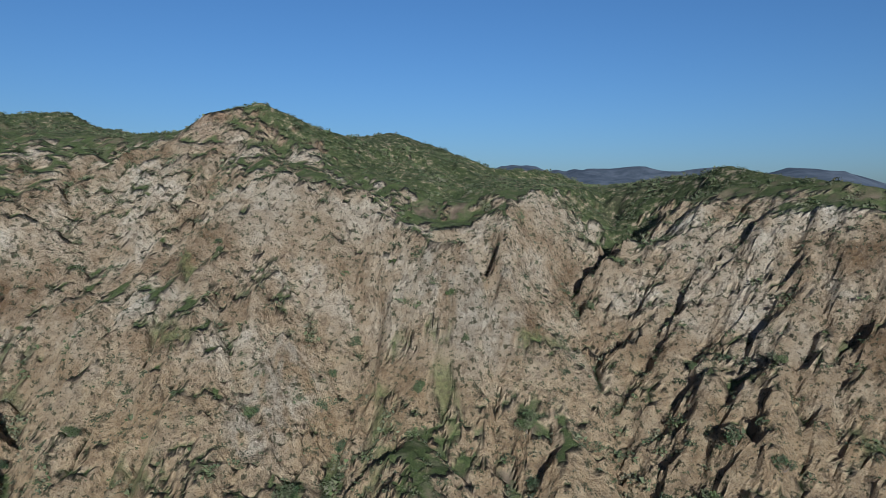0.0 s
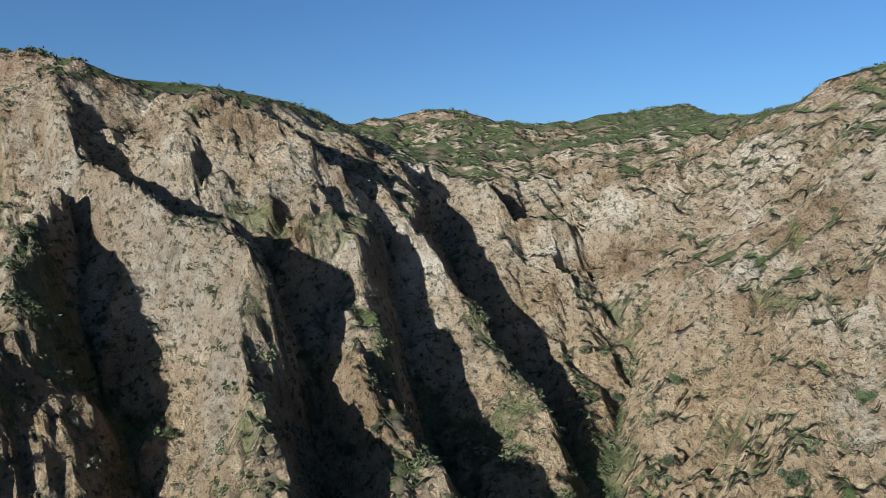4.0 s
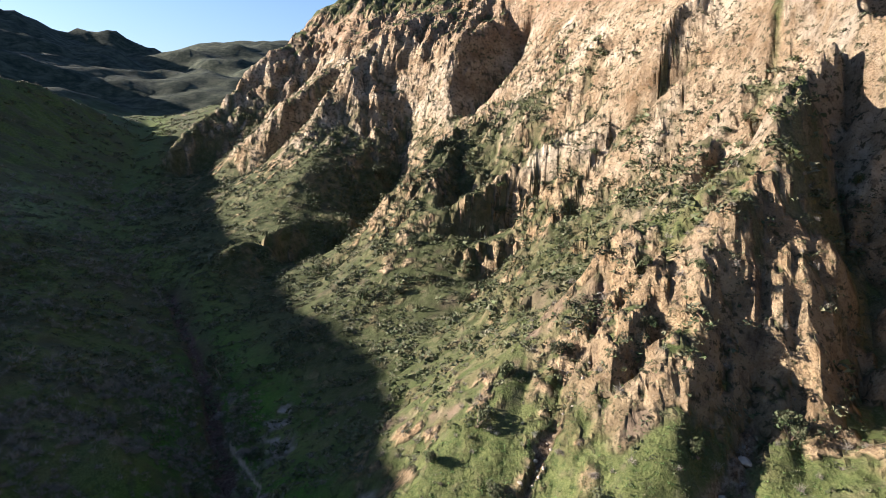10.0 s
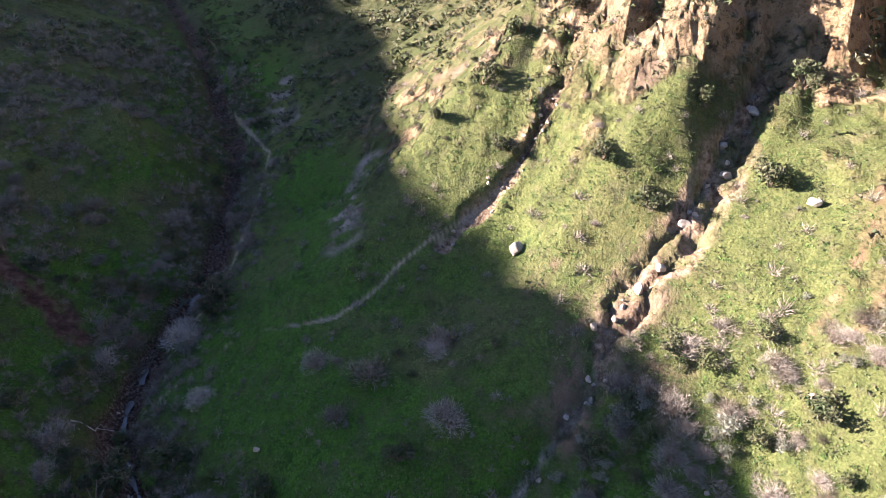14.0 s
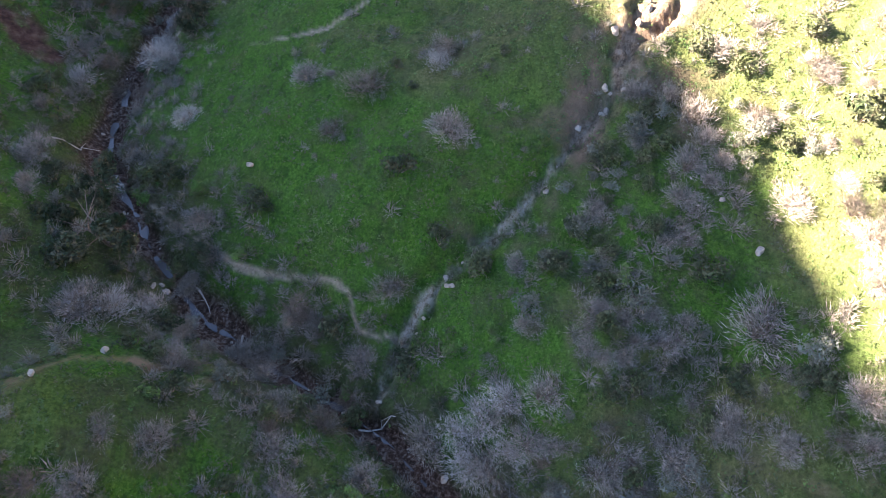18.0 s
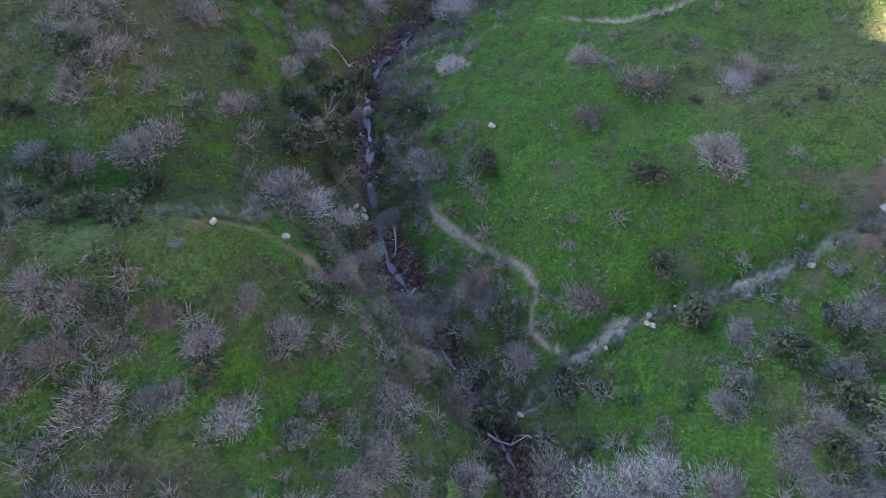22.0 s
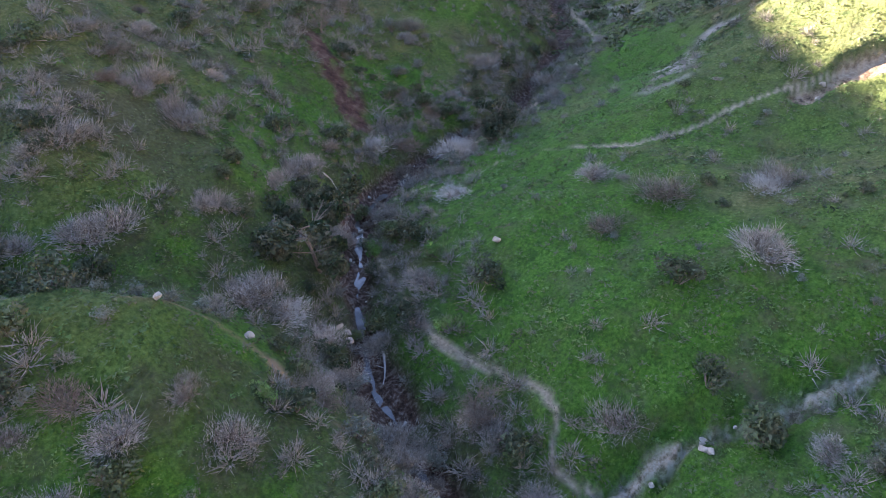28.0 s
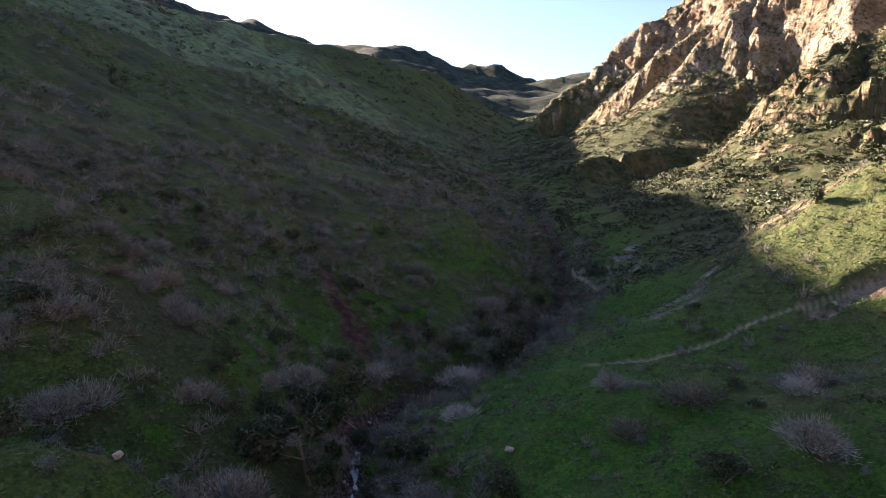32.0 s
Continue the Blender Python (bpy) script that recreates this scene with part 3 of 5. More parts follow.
    masks = dict(gully=gully, turf=turf * near * smooth(fine_n + 0.5 * wob, -1.0, 0.1), brush=brush, pale=bare * near * smooth(fine_n + 0.7 * wob, -0.9, 0.3), scar=(1 - smooth(ds + 0.5 * fine_n, 0.1, 1.0)) * smooth(fine_n + 0.4 * wob, -0.4, 0.3), bank=(1 - smooth(dk, 1.2, 3.6)) * smooth(fine_n + 0.4 * wob, -0.25, 0.25), low=low, cliff=cliff, wall=wall, near=near, creek=1 - smooth(dc, 1.1, 2.7), trail=1 - smooth(dt, 0.14, 0.44), litter=np.clip(smooth(10 - dc, 0, 7) * smooth(wob + 0.5 * fine_n, -0.7, 0.3) + (1 - smooth(y - creek_y, -14, -4)) * smooth(fbm(x / 9, y / 9, 38, 4, 0.6), -0.1, 0.4) * 0.85, 0, 1), red=(1 - smooth(near_line(x, y, SCARS[1]) + wob * 1.3 + fine_n * 0.8, 0.9, 3.0)) * smooth(fine_n + 0.6 * wob, -1.6, -0.5), wash=np.maximum(1 - smooth(da, 0.5, 1.3), (1 - smooth(db + 0.35 + 0.5 * fine_n - 2.2 * smooth(-x, 48, 70) * smooth(x, -98, -86), 0.5, 1.5)) * (0.35 + 0.65 * smooth(fine_n + 0.6 * wob, -0.7, 0.1))))
    return z, masks


def spread(marks):
    """Line positions with a spacing that changes from mark to mark."""
    out = [marks[0][0]]
    for (a, s), (b, t) in zip(marks, marks[1:]):
        p = a
        while p < b - 1e-6:
            p += s + (t - s) * min(1, max(0, (p - a) / (b - a)))
            out.append(min(p, b))
    return np.array(out)


xs = spread([(-4600, 160), (-2700, 60), (-1200, 26), (-660, 7), (-460, 2.2), (-300, 1.3), (-220, 0.9), (-135, 0.75), (-100, 0.62), (-64, 0.46), (-18, 0.46), (12, 0.62), (60, 1.4), (120, 1.6), (330, 12), (1200, 60), (4600, 160)])
ys = spread([(-4600, 160), (-2700, 60), (-1200, 26), (-600, 7), (-400, 3.5), (-250, 2.0), (-120, 0.8), (-90, 0.62), (-64, 0.46), (-8, 0.46), (25, 0.62), (60, 0.85), (225, 0.95), (300, 1.6), (360, 4), (500, 14), (1200, 60), (4600, 160)])
gx, gy = np.meshgrid(xs, ys, indexing="ij")
gz, masks = land(gx, gy)
nx, ny = gx.shape
dzx = np.gradient(gz, axis=0) / np.gradient(gx, axis=0)
dzy = np.gradient(gz, axis=1) / np.gradient(gy, axis=1)
grade = np.hypot(dzx, dzy)


def sheet(name, gx, gy, gz, layers, material):
    nx, ny = gx.shape
    me = bpy.data.meshes.new(name)
    co = np.stack([gx, gy, gz], -1).reshape(-1, 3).astype(np.float32)
    i = np.arange(nx * ny).reshape(nx, ny)
    quads = np.stack([i[:-1, :-1], i[1:, :-1], i[1:, 1:], i[:-1, 1:]], -1).reshape(-1, 4).astype(np.int32)
    me.vertices.add(len(co))
    me.vertices.foreach_set("co", co.ravel())
    me.loops.add(quads.size)
    me.loops.foreach_set("vertex_index", quads.ravel())
    me.polygons.add(len(quads))
    me.polygons.foreach_set("loop_start", np.arange(0, quads.size, 4, dtype=np.int32))
    me.polygons.foreach_set("use_smooth", SMOOTH if SMOOTH is not None else np.ones(len(quads), dtype=bool))
    for key, value in layers.items():
        me.attributes.new(key, "FLOAT", "POINT").data.foreach_set("value", value.astype(np.float32).ravel())
    me.update()
    me.validate()
    me.materials.append(material)
    return new(name, me)


def verdure(x, y, z, g, gully, north):
    """How far plants hold the slope: more on the lower and flatter ground."""
    v = 0.75 * fbm(x / 15, y / 15, 77, 4, 0.55) + 0.3 * fbm(x / 3.6, y / 3.6, 78, 3) + np.clip((70 - z) / 60, -0.6, 0.7) - 0.22 * smooth(y, 90, 130) + 0.6 * (1.0 - g) + 0.75 * (gully - 0.35)
    v = v + 0.8 * smooth(north, 0.25, 0.9)
    v = v + 0.55 * smooth(48 - y, 0, 25) * smooth(-x, 100, 122) * smooth(x, -300, -250) + 0.25 * smooth(x, -330, -420)
    v = v - 0.75 * smooth(-x, 90, 98) * smooth(x, -132, -120) * smooth(y, -16, -5) * smooth(48 - y, 0, 8)
    return smooth(v, 0.2, 0.7)


patch = fbm(gx / 18, gy / 18, 71, 4)
fine = fbm(gx / 3.4, gy / 3.4, 72, 3)
green_n = patch * 0.5 + fine * 0.3
top = np.maximum(smooth(gy - 212 + 0.25 * gx + 10 * patch, 0, 26), smooth(gz + 6 * patch, 138, 158)) * (1 - masks["low"])
rock = smooth(grade + 0.25 * patch + 0.35 * fine - 0.85 * top, 0.55, 0.95) * masks["wall"] * (1 - 0.85 * masks["low"] * smooth(0.5 - fine - 0.5 * patch, -0.3, 0.3))
rock = np.maximum(rock * (1 - 0.85 * verdure(gx, gy, gz, np.minimum(grade, 2.0), masks["gully"], -dzy)) * (1 - masks["low"] * smooth(gx, -95, -80)) * (1 - 0.75 * masks["brush"] * smooth(0.35 - fine - 0.4 * patch + masks["gully"] - 0.5 * (grade - 1), -0.2, 0.5)), masks["pale"]) * (1 - 0.8 * masks["turf"])
grass = np.clip((1 - rock) * smooth(green_n + 0.75, 0.0, 0.5), 0, 1)
layers = dict(rock=rock, grass=grass, low=masks["low"], wall=masks["wall"], top=top)
layers["north_haze"] = smooth(gy, 900, 1500)
# Far south hills, where haze is painted in.
layers["hill_haze"] = smooth(-gy, 245, 300) * smooth(gx, -290, -220)
layers["glade"] = smooth(gy, -200, -130)
layers["meadow"] = smooth(gx + 0.5 * gy + 8 * patch, -125, -105)
layers.update({k: masks[k] for k in ("creek", "trail", "wash", "near", "scar", "bank", "litter", "red", "pale", "turf", "brush")})
SMOOTH = (rock[:-1, :-1] < 0.5).ravel()

def ground_material():
    m = Mat("hillside", 0.95, 0.1)
    v = m.coords("Object")
    big, mid, tiny = m.noise(v, 0.035, 4), m.noise(v, 0.35, 5), m.noise(v, 2.6, 5, 0.65)
    blot = m.noise(v, 0.16, 5, 0.6)
    warp = m.math("MULTIPLY", m.math("SUBTRACT", m.noise(v, 0.045, 4), 0.5), 26.0)
    beds = m.math("ADD", m.height(v), warp)
    level = m.node("ShaderNodeCombineXYZ")
    m.link(m.math("MULTIPLY", beds, 0.32), level.inputs[2])
    m.link(m.math("MULTIPLY", m.noise(v, 0.06, 3), 3.0), level.inputs[0])
    strata = m.noise(level.outputs[0], 1.0, 5, 0.62)
    patch = m.noise(v, 0.055, 6, 0.66)
    crumb = m.noise(v, 0.42, 7, 0.7)
    hgt = m.math("MULTIPLY", m.math("ADD", m.height(v), m.math("MULTIPLY", big, 26.0)), 0.00625)
    rock = m.colours(patch, [(0.34, (0.24, 0.155, 0.085)), (0.43, (0.38, 0.275, 0.175)), (0.5, (0.50, 0.385, 0.26)), (0.57, (0.60, 0.49, 0.365)), (0.66, (0.74, 0.645, 0.52))])
    rock = m.mix(m.math("MULTIPLY", m.ramp(m.noise(v, 0.028, 3), 0.50, 0.60), 0.5), rock, m.colours(strata, [(0.34, (0.22, 0.15, 0.09)), (0.45, (0.40, 0.30, 0.20)), (0.55, (0.54, 0.44, 0.32)), (0.66, (0.33, 0.25, 0.17))]))
    warm = m.colours(mid, [(0.3, (0.26, 0.165, 0.085)), (0.5, (0.46, 0.325, 0.185)), (0.7, (0.58, 0.44, 0.27))])
    rock = m.mix(m.math("MULTIPLY", m.ramp(hgt, 0.52, 0.34), 0.75), rock, warm)
    rock = m.mix(m.math("MULTIPLY", m.ramp(hgt, 0.78, 0.85), 0.65), rock, m.colours(blot, [(0.35, (0.24, 0.14, 0.08)), (0.5, (0.40, 0.26, 0.165)), (0.64, (0.47, 0.35, 0.25))]))
    rock = m.mix(m.math("MULTIPLY", m.attr("pale"), 0.8), rock, m.colours(mid, [(0.32, (0.36, 0.285, 0.20)), (0.6, (0.58, 0.50, 0.40))]))
    rock = m.mix(m.math("MULTIPLY", m.ramp(crumb, 0.47, 0.39), 0.55), rock, (0.16, 0.115, 0.075))
    rock = m.mix(m.math("MULTIPLY", m.ramp(m.noise(v, 0.62, 6, 0.66), 0.55, 0.61), 0.85), rock, (0.06, 0.062, 0.03))
    rock = m.mix(m.math("MULTIPLY", m.ramp(tiny, 0.54, 0.7), 0.4), rock, (0.56, 0.50, 0.41))
    rock = m.mix(m.math("MULTIPLY", m.ramp(tiny, 0.46, 0.38), 0.4), rock, (0.11, 0.08, 0.055))
    soil = m.colours(mid, [(0.3, (0.10, 0.07, 0.045)), (0.7, (0.19, 0.14, 0.09))])
    grass = m.colours(tiny, [(0.25, (0.024, 0.030, 0.011)), (0.5, (0.062, 0.076, 0.023)), (0.75, (0.12, 0.13, 0.046))])
    grass = m.mix(m.ramp(mid, 0.48, 0.72), grass, m.colours(tiny, [(0.3, (0.05, 0.052, 0.024)), (0.7, (0.14, 0.13, 0.065))]))
    chap = m.colours(m.noise(v, 0.34, 7, 0.74), [(0.38, (0.014, 0.019, 0.008)), (0.47, (0.04, 0.05, 0.017)), (0.55, (0.085, 0.085, 0.035)), (0.62, (0.34, 0.25, 0.16))])
    c = m.mix(m.attr("grass"), soil, grass)
    c = m.mix(m.math("MULTIPLY", m.attr("top"), 0.8), c, chap)
    rock = m.mix(1.0, rock, (1.14, 1.10, 1.0), "MULTIPLY")
    c = m.mix(m.math("MULTIPLY", m.attr("brush"), 0.55), c, m.colours(m.noise(v, 0.34, 6, 0.7), [(0.36, (0.018, 0.022, 0.009)), (0.47, (0.045, 0.05, 0.02)), (0.56, (0.085, 0.088, 0.038)), (0.66, (0.17, 0.135, 0.08))]))
    c = m.mix(m.math("MULTIPLY", m.attr("turf"), 0.9), c, m.colours(m.noise(v, 0.9, 6, 0.7), [(0.36, (0.03, 0.038, 0.014)), (0.5, (0.075, 0.092, 0.028)), (0.64, (0.15, 0.15, 0.055))]))
    c = m.mix(m.attr("rock"), c, rock)
    blade = m.noise(v, 3.4, 8, 0.72)
    lush = m.mix(m.math("MAXIMUM", m.ramp(big, 0.48, 0.66), m.math("MULTIPLY", m.ramp(m.height(v), 4.0, 14.0), 0.85)), m.colours(blade, [(0.3, (0.016, 0.046, 0.006)), (0.5, (0.054, 0.132, 0.015)), (0.7, (0.11, 0.215, 0.032))]), m.colours(blade, [(0.3, (0.05, 0.052, 0.018)), (0.5, (0.115, 0.12, 0.042)), (0.7, (0.19, 0.175, 0.08))]))
    lush = m.mix(m.math("MULTIPLY", m.ramp(m.noise(v, 0.6, 6, 0.7), 0.50, 0.36), 0.6), lush, (0.022, 0.05, 0.012))
    lush = m.mix(m.math("MULTIPLY", m.ramp(m.noise(v, 0.22, 5, 0.65), 0.56, 0.70), 0.4), lush, m.colours(tiny, [(0.3, (0.05, 0.045, 0.026)), (0.7, (0.13, 0.115, 0.075))]))
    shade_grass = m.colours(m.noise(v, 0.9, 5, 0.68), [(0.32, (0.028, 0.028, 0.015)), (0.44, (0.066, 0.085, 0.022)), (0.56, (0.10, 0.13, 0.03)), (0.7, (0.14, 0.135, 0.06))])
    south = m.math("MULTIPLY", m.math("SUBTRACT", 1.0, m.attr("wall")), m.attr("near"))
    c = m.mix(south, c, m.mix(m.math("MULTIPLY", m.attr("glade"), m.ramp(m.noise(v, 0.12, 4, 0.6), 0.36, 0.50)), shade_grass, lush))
    # Paler base colour on the far south hills stands for haze.
    c = m.mix(m.math("MULTIPLY", south, m.attr("hill_haze")), c, m.colours(m.noise(v, 0.25, 6, 0.7), [(0.36, (0.09, 0.11, 0.045)), (0.48, (0.16, 0.195, 0.075)), (0.62, (0.23, 0.25, 0.12))]))
    c = m.mix(m.math("MULTIPLY", m.math("MULTIPLY", m.attr("low"), m.attr("meadow")), m.math("MULTIPLY", m.attr("grass"), m.ramp(mid, 0.85, 0.4))), c, lush)
    c = m.mix(m.math("MULTIPLY", m.attr("litter"), 0.6), c, m.colours(tiny, [(0.3, (0.032, 0.022, 0.015)), (0.5, (0.07, 0.052, 0.036)), (0.7, (0.12, 0.10, 0.07))]))
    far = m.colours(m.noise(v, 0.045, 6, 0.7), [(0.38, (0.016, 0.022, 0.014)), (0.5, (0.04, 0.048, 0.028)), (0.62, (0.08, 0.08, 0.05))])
    # Distance haze put into the colour: the northern ranges turn blue-grey.
    far = m.mix(m.attr("north_haze"), far, m.colours(m.noise(v, 0.012, 5, 0.65), [(0.35, (0.05, 0.06, 0.075)), (0.65, (0.11, 0.12, 0.14))]))
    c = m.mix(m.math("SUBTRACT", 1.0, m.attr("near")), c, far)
    c = m.mix(m.attr("red"), c, m.colours(m.noise(v, 0.8, 5, 0.65), [(0.36, (0.045, 0.024, 0.018)), (0.5, (0.09, 0.048, 0.035)), (0.64, (0.135, 0.09, 0.065))]))
    c = m.mix(m.attr("bank"), c, m.colours(mid, [(0.3, (0.13, 0.105, 0.08)), (0.6, (0.30, 0.265, 0.21))]))
    c = m.mix(m.attr("scar"), c, m.colours(mid, [(0.3, (0.13, 0.075, 0.045)), (0.65, (0.29, 0.20, 0.12))]))
    # Shaded lower sand painted pale, sunlit upper scree painted darker, split by height.
    shaded_sand = m.colours(m.noise(v, 1.4, 5, 0.7), [(0.38, (0.13, 0.095, 0.065)), (0.47, (0.29, 0.23, 0.16)), (0.58, (0.42, 0.36, 0.28))])
    sunlit_scree = m.colours(m.noise(v, 1.1, 6, 0.7), [(0.36, (0.07, 0.048, 0.03)), (0.47, (0.20, 0.138, 0.085)), (0.6, (0.33, 0.245, 0.165))])
    c = m.mix(m.attr("wash"), c, m.mix(m.ramp(m.height(v), 3.0, 9.0), shaded_sand, sunlit_scree))
    c = m.mix(m.attr("trail"), c, m.colours(tiny, [(0.38, (0.24, 0.19, 0.13)), (0.6, (0.37, 0.30, 0.21))]))
    c = m.mix(m.attr("creek"), c, m.colours(tiny, [(0.36, (0.03, 0.018, 0.012)), (0.5, (0.09, 0.052, 0.034)), (0.66, (0.22, 0.17, 0.13))]))
    c = m.mix(1.0, c, (0.8, 0.8, 0.8), "MULTIPLY")
    rough = m.noise(v, 0.3, 9, 0.7)
    h = m.math("ADD", m.math("MULTIPLY", rough, m.math("ADD", m.math("MULTIPLY", m.attr("rock"), 7.5), 0.6)), m.math("MULTIPLY", tiny, m.math("ADD", m.math("MULTIPLY", m.attr("rock"), 0.75), 0.3)))
    m.bump(h, 1.0, 1.0)
    return m.done(c)


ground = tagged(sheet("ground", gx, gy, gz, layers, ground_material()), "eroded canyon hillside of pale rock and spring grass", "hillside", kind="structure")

# ---- scrub ----
def bark(name, a, b):
    m = Mat(name, 0.95, 0.1)
    v = m.coords("Object")
    return m.done(m.colours(m.noise(v, 9.0, 4), [(0.38, a), (0.62, b)]))


def leaves(name, stops):
    """Leaf colour that changes from clump to clump by the stored tone."""
    m = Mat(name, 0.75, 0.25)
    c = m.colours(m.attr("tone"), stops)
    c = m.mix(m.ramp(m.noise(m.coords("Object"), 0.8, 3), 0.35, 0.7), c, (0.10, 0.09, 0.05))
    return m.done(c)


SCRUB = leaves("scrub leaf", [(0.0, (0.022, 0.034, 0.012)), (0.3, (0.045, 0.064, 0.020)), (0.55, (0.085, 0.105, 0.034)), (0.75, (0.14, 0.13, 0.075)), (1.0, (0.20, 0.175, 0.13))])


def clumps(rng, n, leaves_each, leaf):
    """n bushes of unit size as triangles: an array (n, leaves, 3 corners, 3)."""
    d = rng.normal(size=(n, leaves_each, 3))
    d /= np.linalg.norm(d, axis=-1, keepdims=True)
    d[..., 2] = np.abs(d[..., 2])
    r = 0.45 + 0.55 * rng.random((n, leaves_each, 1)) ** 0.5
    lump = 1 + 0.35 * np.sin(d[..., :1] * 3 + rng.random((n, 1, 1)) * 6) * np.cos(d[..., 1:2] * 3 + rng.random((n, 1, 1)) * 6)
    c = d * r * lump
    tri = rng.normal(size=(n, leaves_each, 3, 3)) * leaf
    return c[:, :, None, :] + tri - tri.mean(2, keepdims=True)


def scatter(name, x, y, size, tone, leaves_each, leaf, material, label, category, rng, squash=0.8):
    n = len(x)
    z, _ = land(x, y)
    tri = clumps(rng, n, leaves_each, leaf)
    turn = rng.random(n) * 6.283
    c, s = np.cos(turn)[:, None, None], np.sin(turn)[:, None, None]
    px, py = tri[..., 0] * c - tri[..., 1] * s, tri[..., 0] * s + tri[..., 1] * c
    k = size[:, None, None]
    co = np.stack([x[:, None, None] + px * k, y[:, None, None] + py * k, z[:, None, None] + (tri[..., 2] * squash - 0.18) * k], -1).reshape(-1, 3).astype(np.float32)
    me = bpy.data.meshes.new(name)
    me.vertices.add(len(co))
    me.vertices.foreach_set("co", co.ravel())
    me.loops.add(len(co))
    me.loops.foreach_set("vertex_index", np.arange(len(co), dtype=np.int32))
    me.polygons.add(len(co) // 3)
    me.polygons.foreach_set("loop_start", np.arange(0, len(co), 3, dtype=np.int32))
    me.attributes.new("tone", "FLOAT", "POINT").data.foreach_set("value", np.repeat(tone, leaves_each * 3).astype(np.float32))
    me.update()
    me.materials.append(material)
    return tagged(new(name, me), label, category, kind="stuff")


def strew(rng, n, box, chance):
    """Plan positions in a box, kept where chance(x, y, height, slope, masks) says."""
    x, y = box[0] + (box[1] - box[0]) * rng.random(n), box[2] + (box[3] - box[2]) * rng.random(n)
    z, mk = land(x, y)
    gx, gy = (x - X0) / STEP, (y - Y0) / STEP
    sx, sy = sample(SLOPE_X, gx, gy), sample(SLOPE_Y, gx, gy)
    g = np.hypot(sx, sy)
    mk["north"] = -sy
    keep = rng.random(n) < chance(x, y, z, g, mk)
    return x[keep], y[keep]


rng = np.random.default_rng(5)


def wall_chance(x, y, z, g, mk):
    held = verdure(x, y, z, np.minimum(g, 2.0), mk["gully"], mk["north"])
    held = np.maximum.reduce([held, mk["low"], 0.8 * mk["brush"] + 0.2 * held])
    held = np.maximum(held, 0.75 * smooth(y - 212 + 0.25 * x, 0, 26))
    thick = smooth(fbm(x / 11, y / 11, 91, 4, 0.6), -0.25, 0.45)
    return np.clip(0.13 + 0.87 * held * (0.2 + 0.8 * thick), 0, 1) * mk["near"] * (1 - 0.85 * mk["low"] * smooth(x + 0.5 * y, -125, -105)) * (1 - np.maximum(mk["trail"], mk["wash"]))


wx, wy = strew(rng, 54000, (-330, 115, -20, 330), wall_chance)
ux, uy = strew(rng, 30000, (-540, -95, -300, -20), wall_chance)
wx, wy = np.concatenate([wx, ux]), np.concatenate([wy, uy])
ok = (np.hypot(wx + 45, wy + 10) > 55)
wx, wy = wx[ok], wy[ok]
wild = fbm(wx / 9, wy / 9, 92, 3)
wz, wm = land(wx, wy)
thicket = wm["brush"] + 0.8 * smooth(wz, 92, 112)
scatter("hillside_scrub", wx, wy, (0.55 + 1.7 * rng.random(len(wx)) ** 1.9) * (1 + 0.35 * np.clip(wild, -0.6, 1) + 0.3 * wm["brush"]), np.clip(0.30 - 0.1 * thicket + 0.22 * wild + 0.17 * rng.normal(size=len(wx)), 0, 1), 44, 0.17, SCRUB, "dark green and grey scrub dotted over the rock walls", "shrubs", rng, 0.7)


def stipple_chance(x, y, z, g, mk):
    return (0.25 + 0.75 * smooth(fbm(x / 14, y / 14, 88, 4, 0.6), -0.4, 0.35)) * mk["wall"] * mk["near"] * (1 - mk["low"]) * (1 - 0.8 * mk["pale"]) * smooth(g, 0.35, 0.7)


px_, py_ = strew(rng, 70000, (-430, 115, -230, 250), stipple_chance)
scatter("rock_scrub", px_, py_, 0.35 + 0.55 * rng.random(len(px_)) ** 1.5, np.clip(0.22 + 0.16 * rng.normal(size=len(px_)), 0, 1), 13, 0.32, SCRUB, "small dark shrubs stippled over the bare rock", "shrubs", rng, 0.7)


def south_chance(x, y, z, g, mk):
    lump = smooth(fbm(x / 19, y / 19, 93, 4, 0.6), -0.25, 0.45)
    return (0.06 + 0.94 * lump) * mk["near"] * (1 - mk["creek"]) * (1 - mk["trail"]) * (1 - mk["red"])


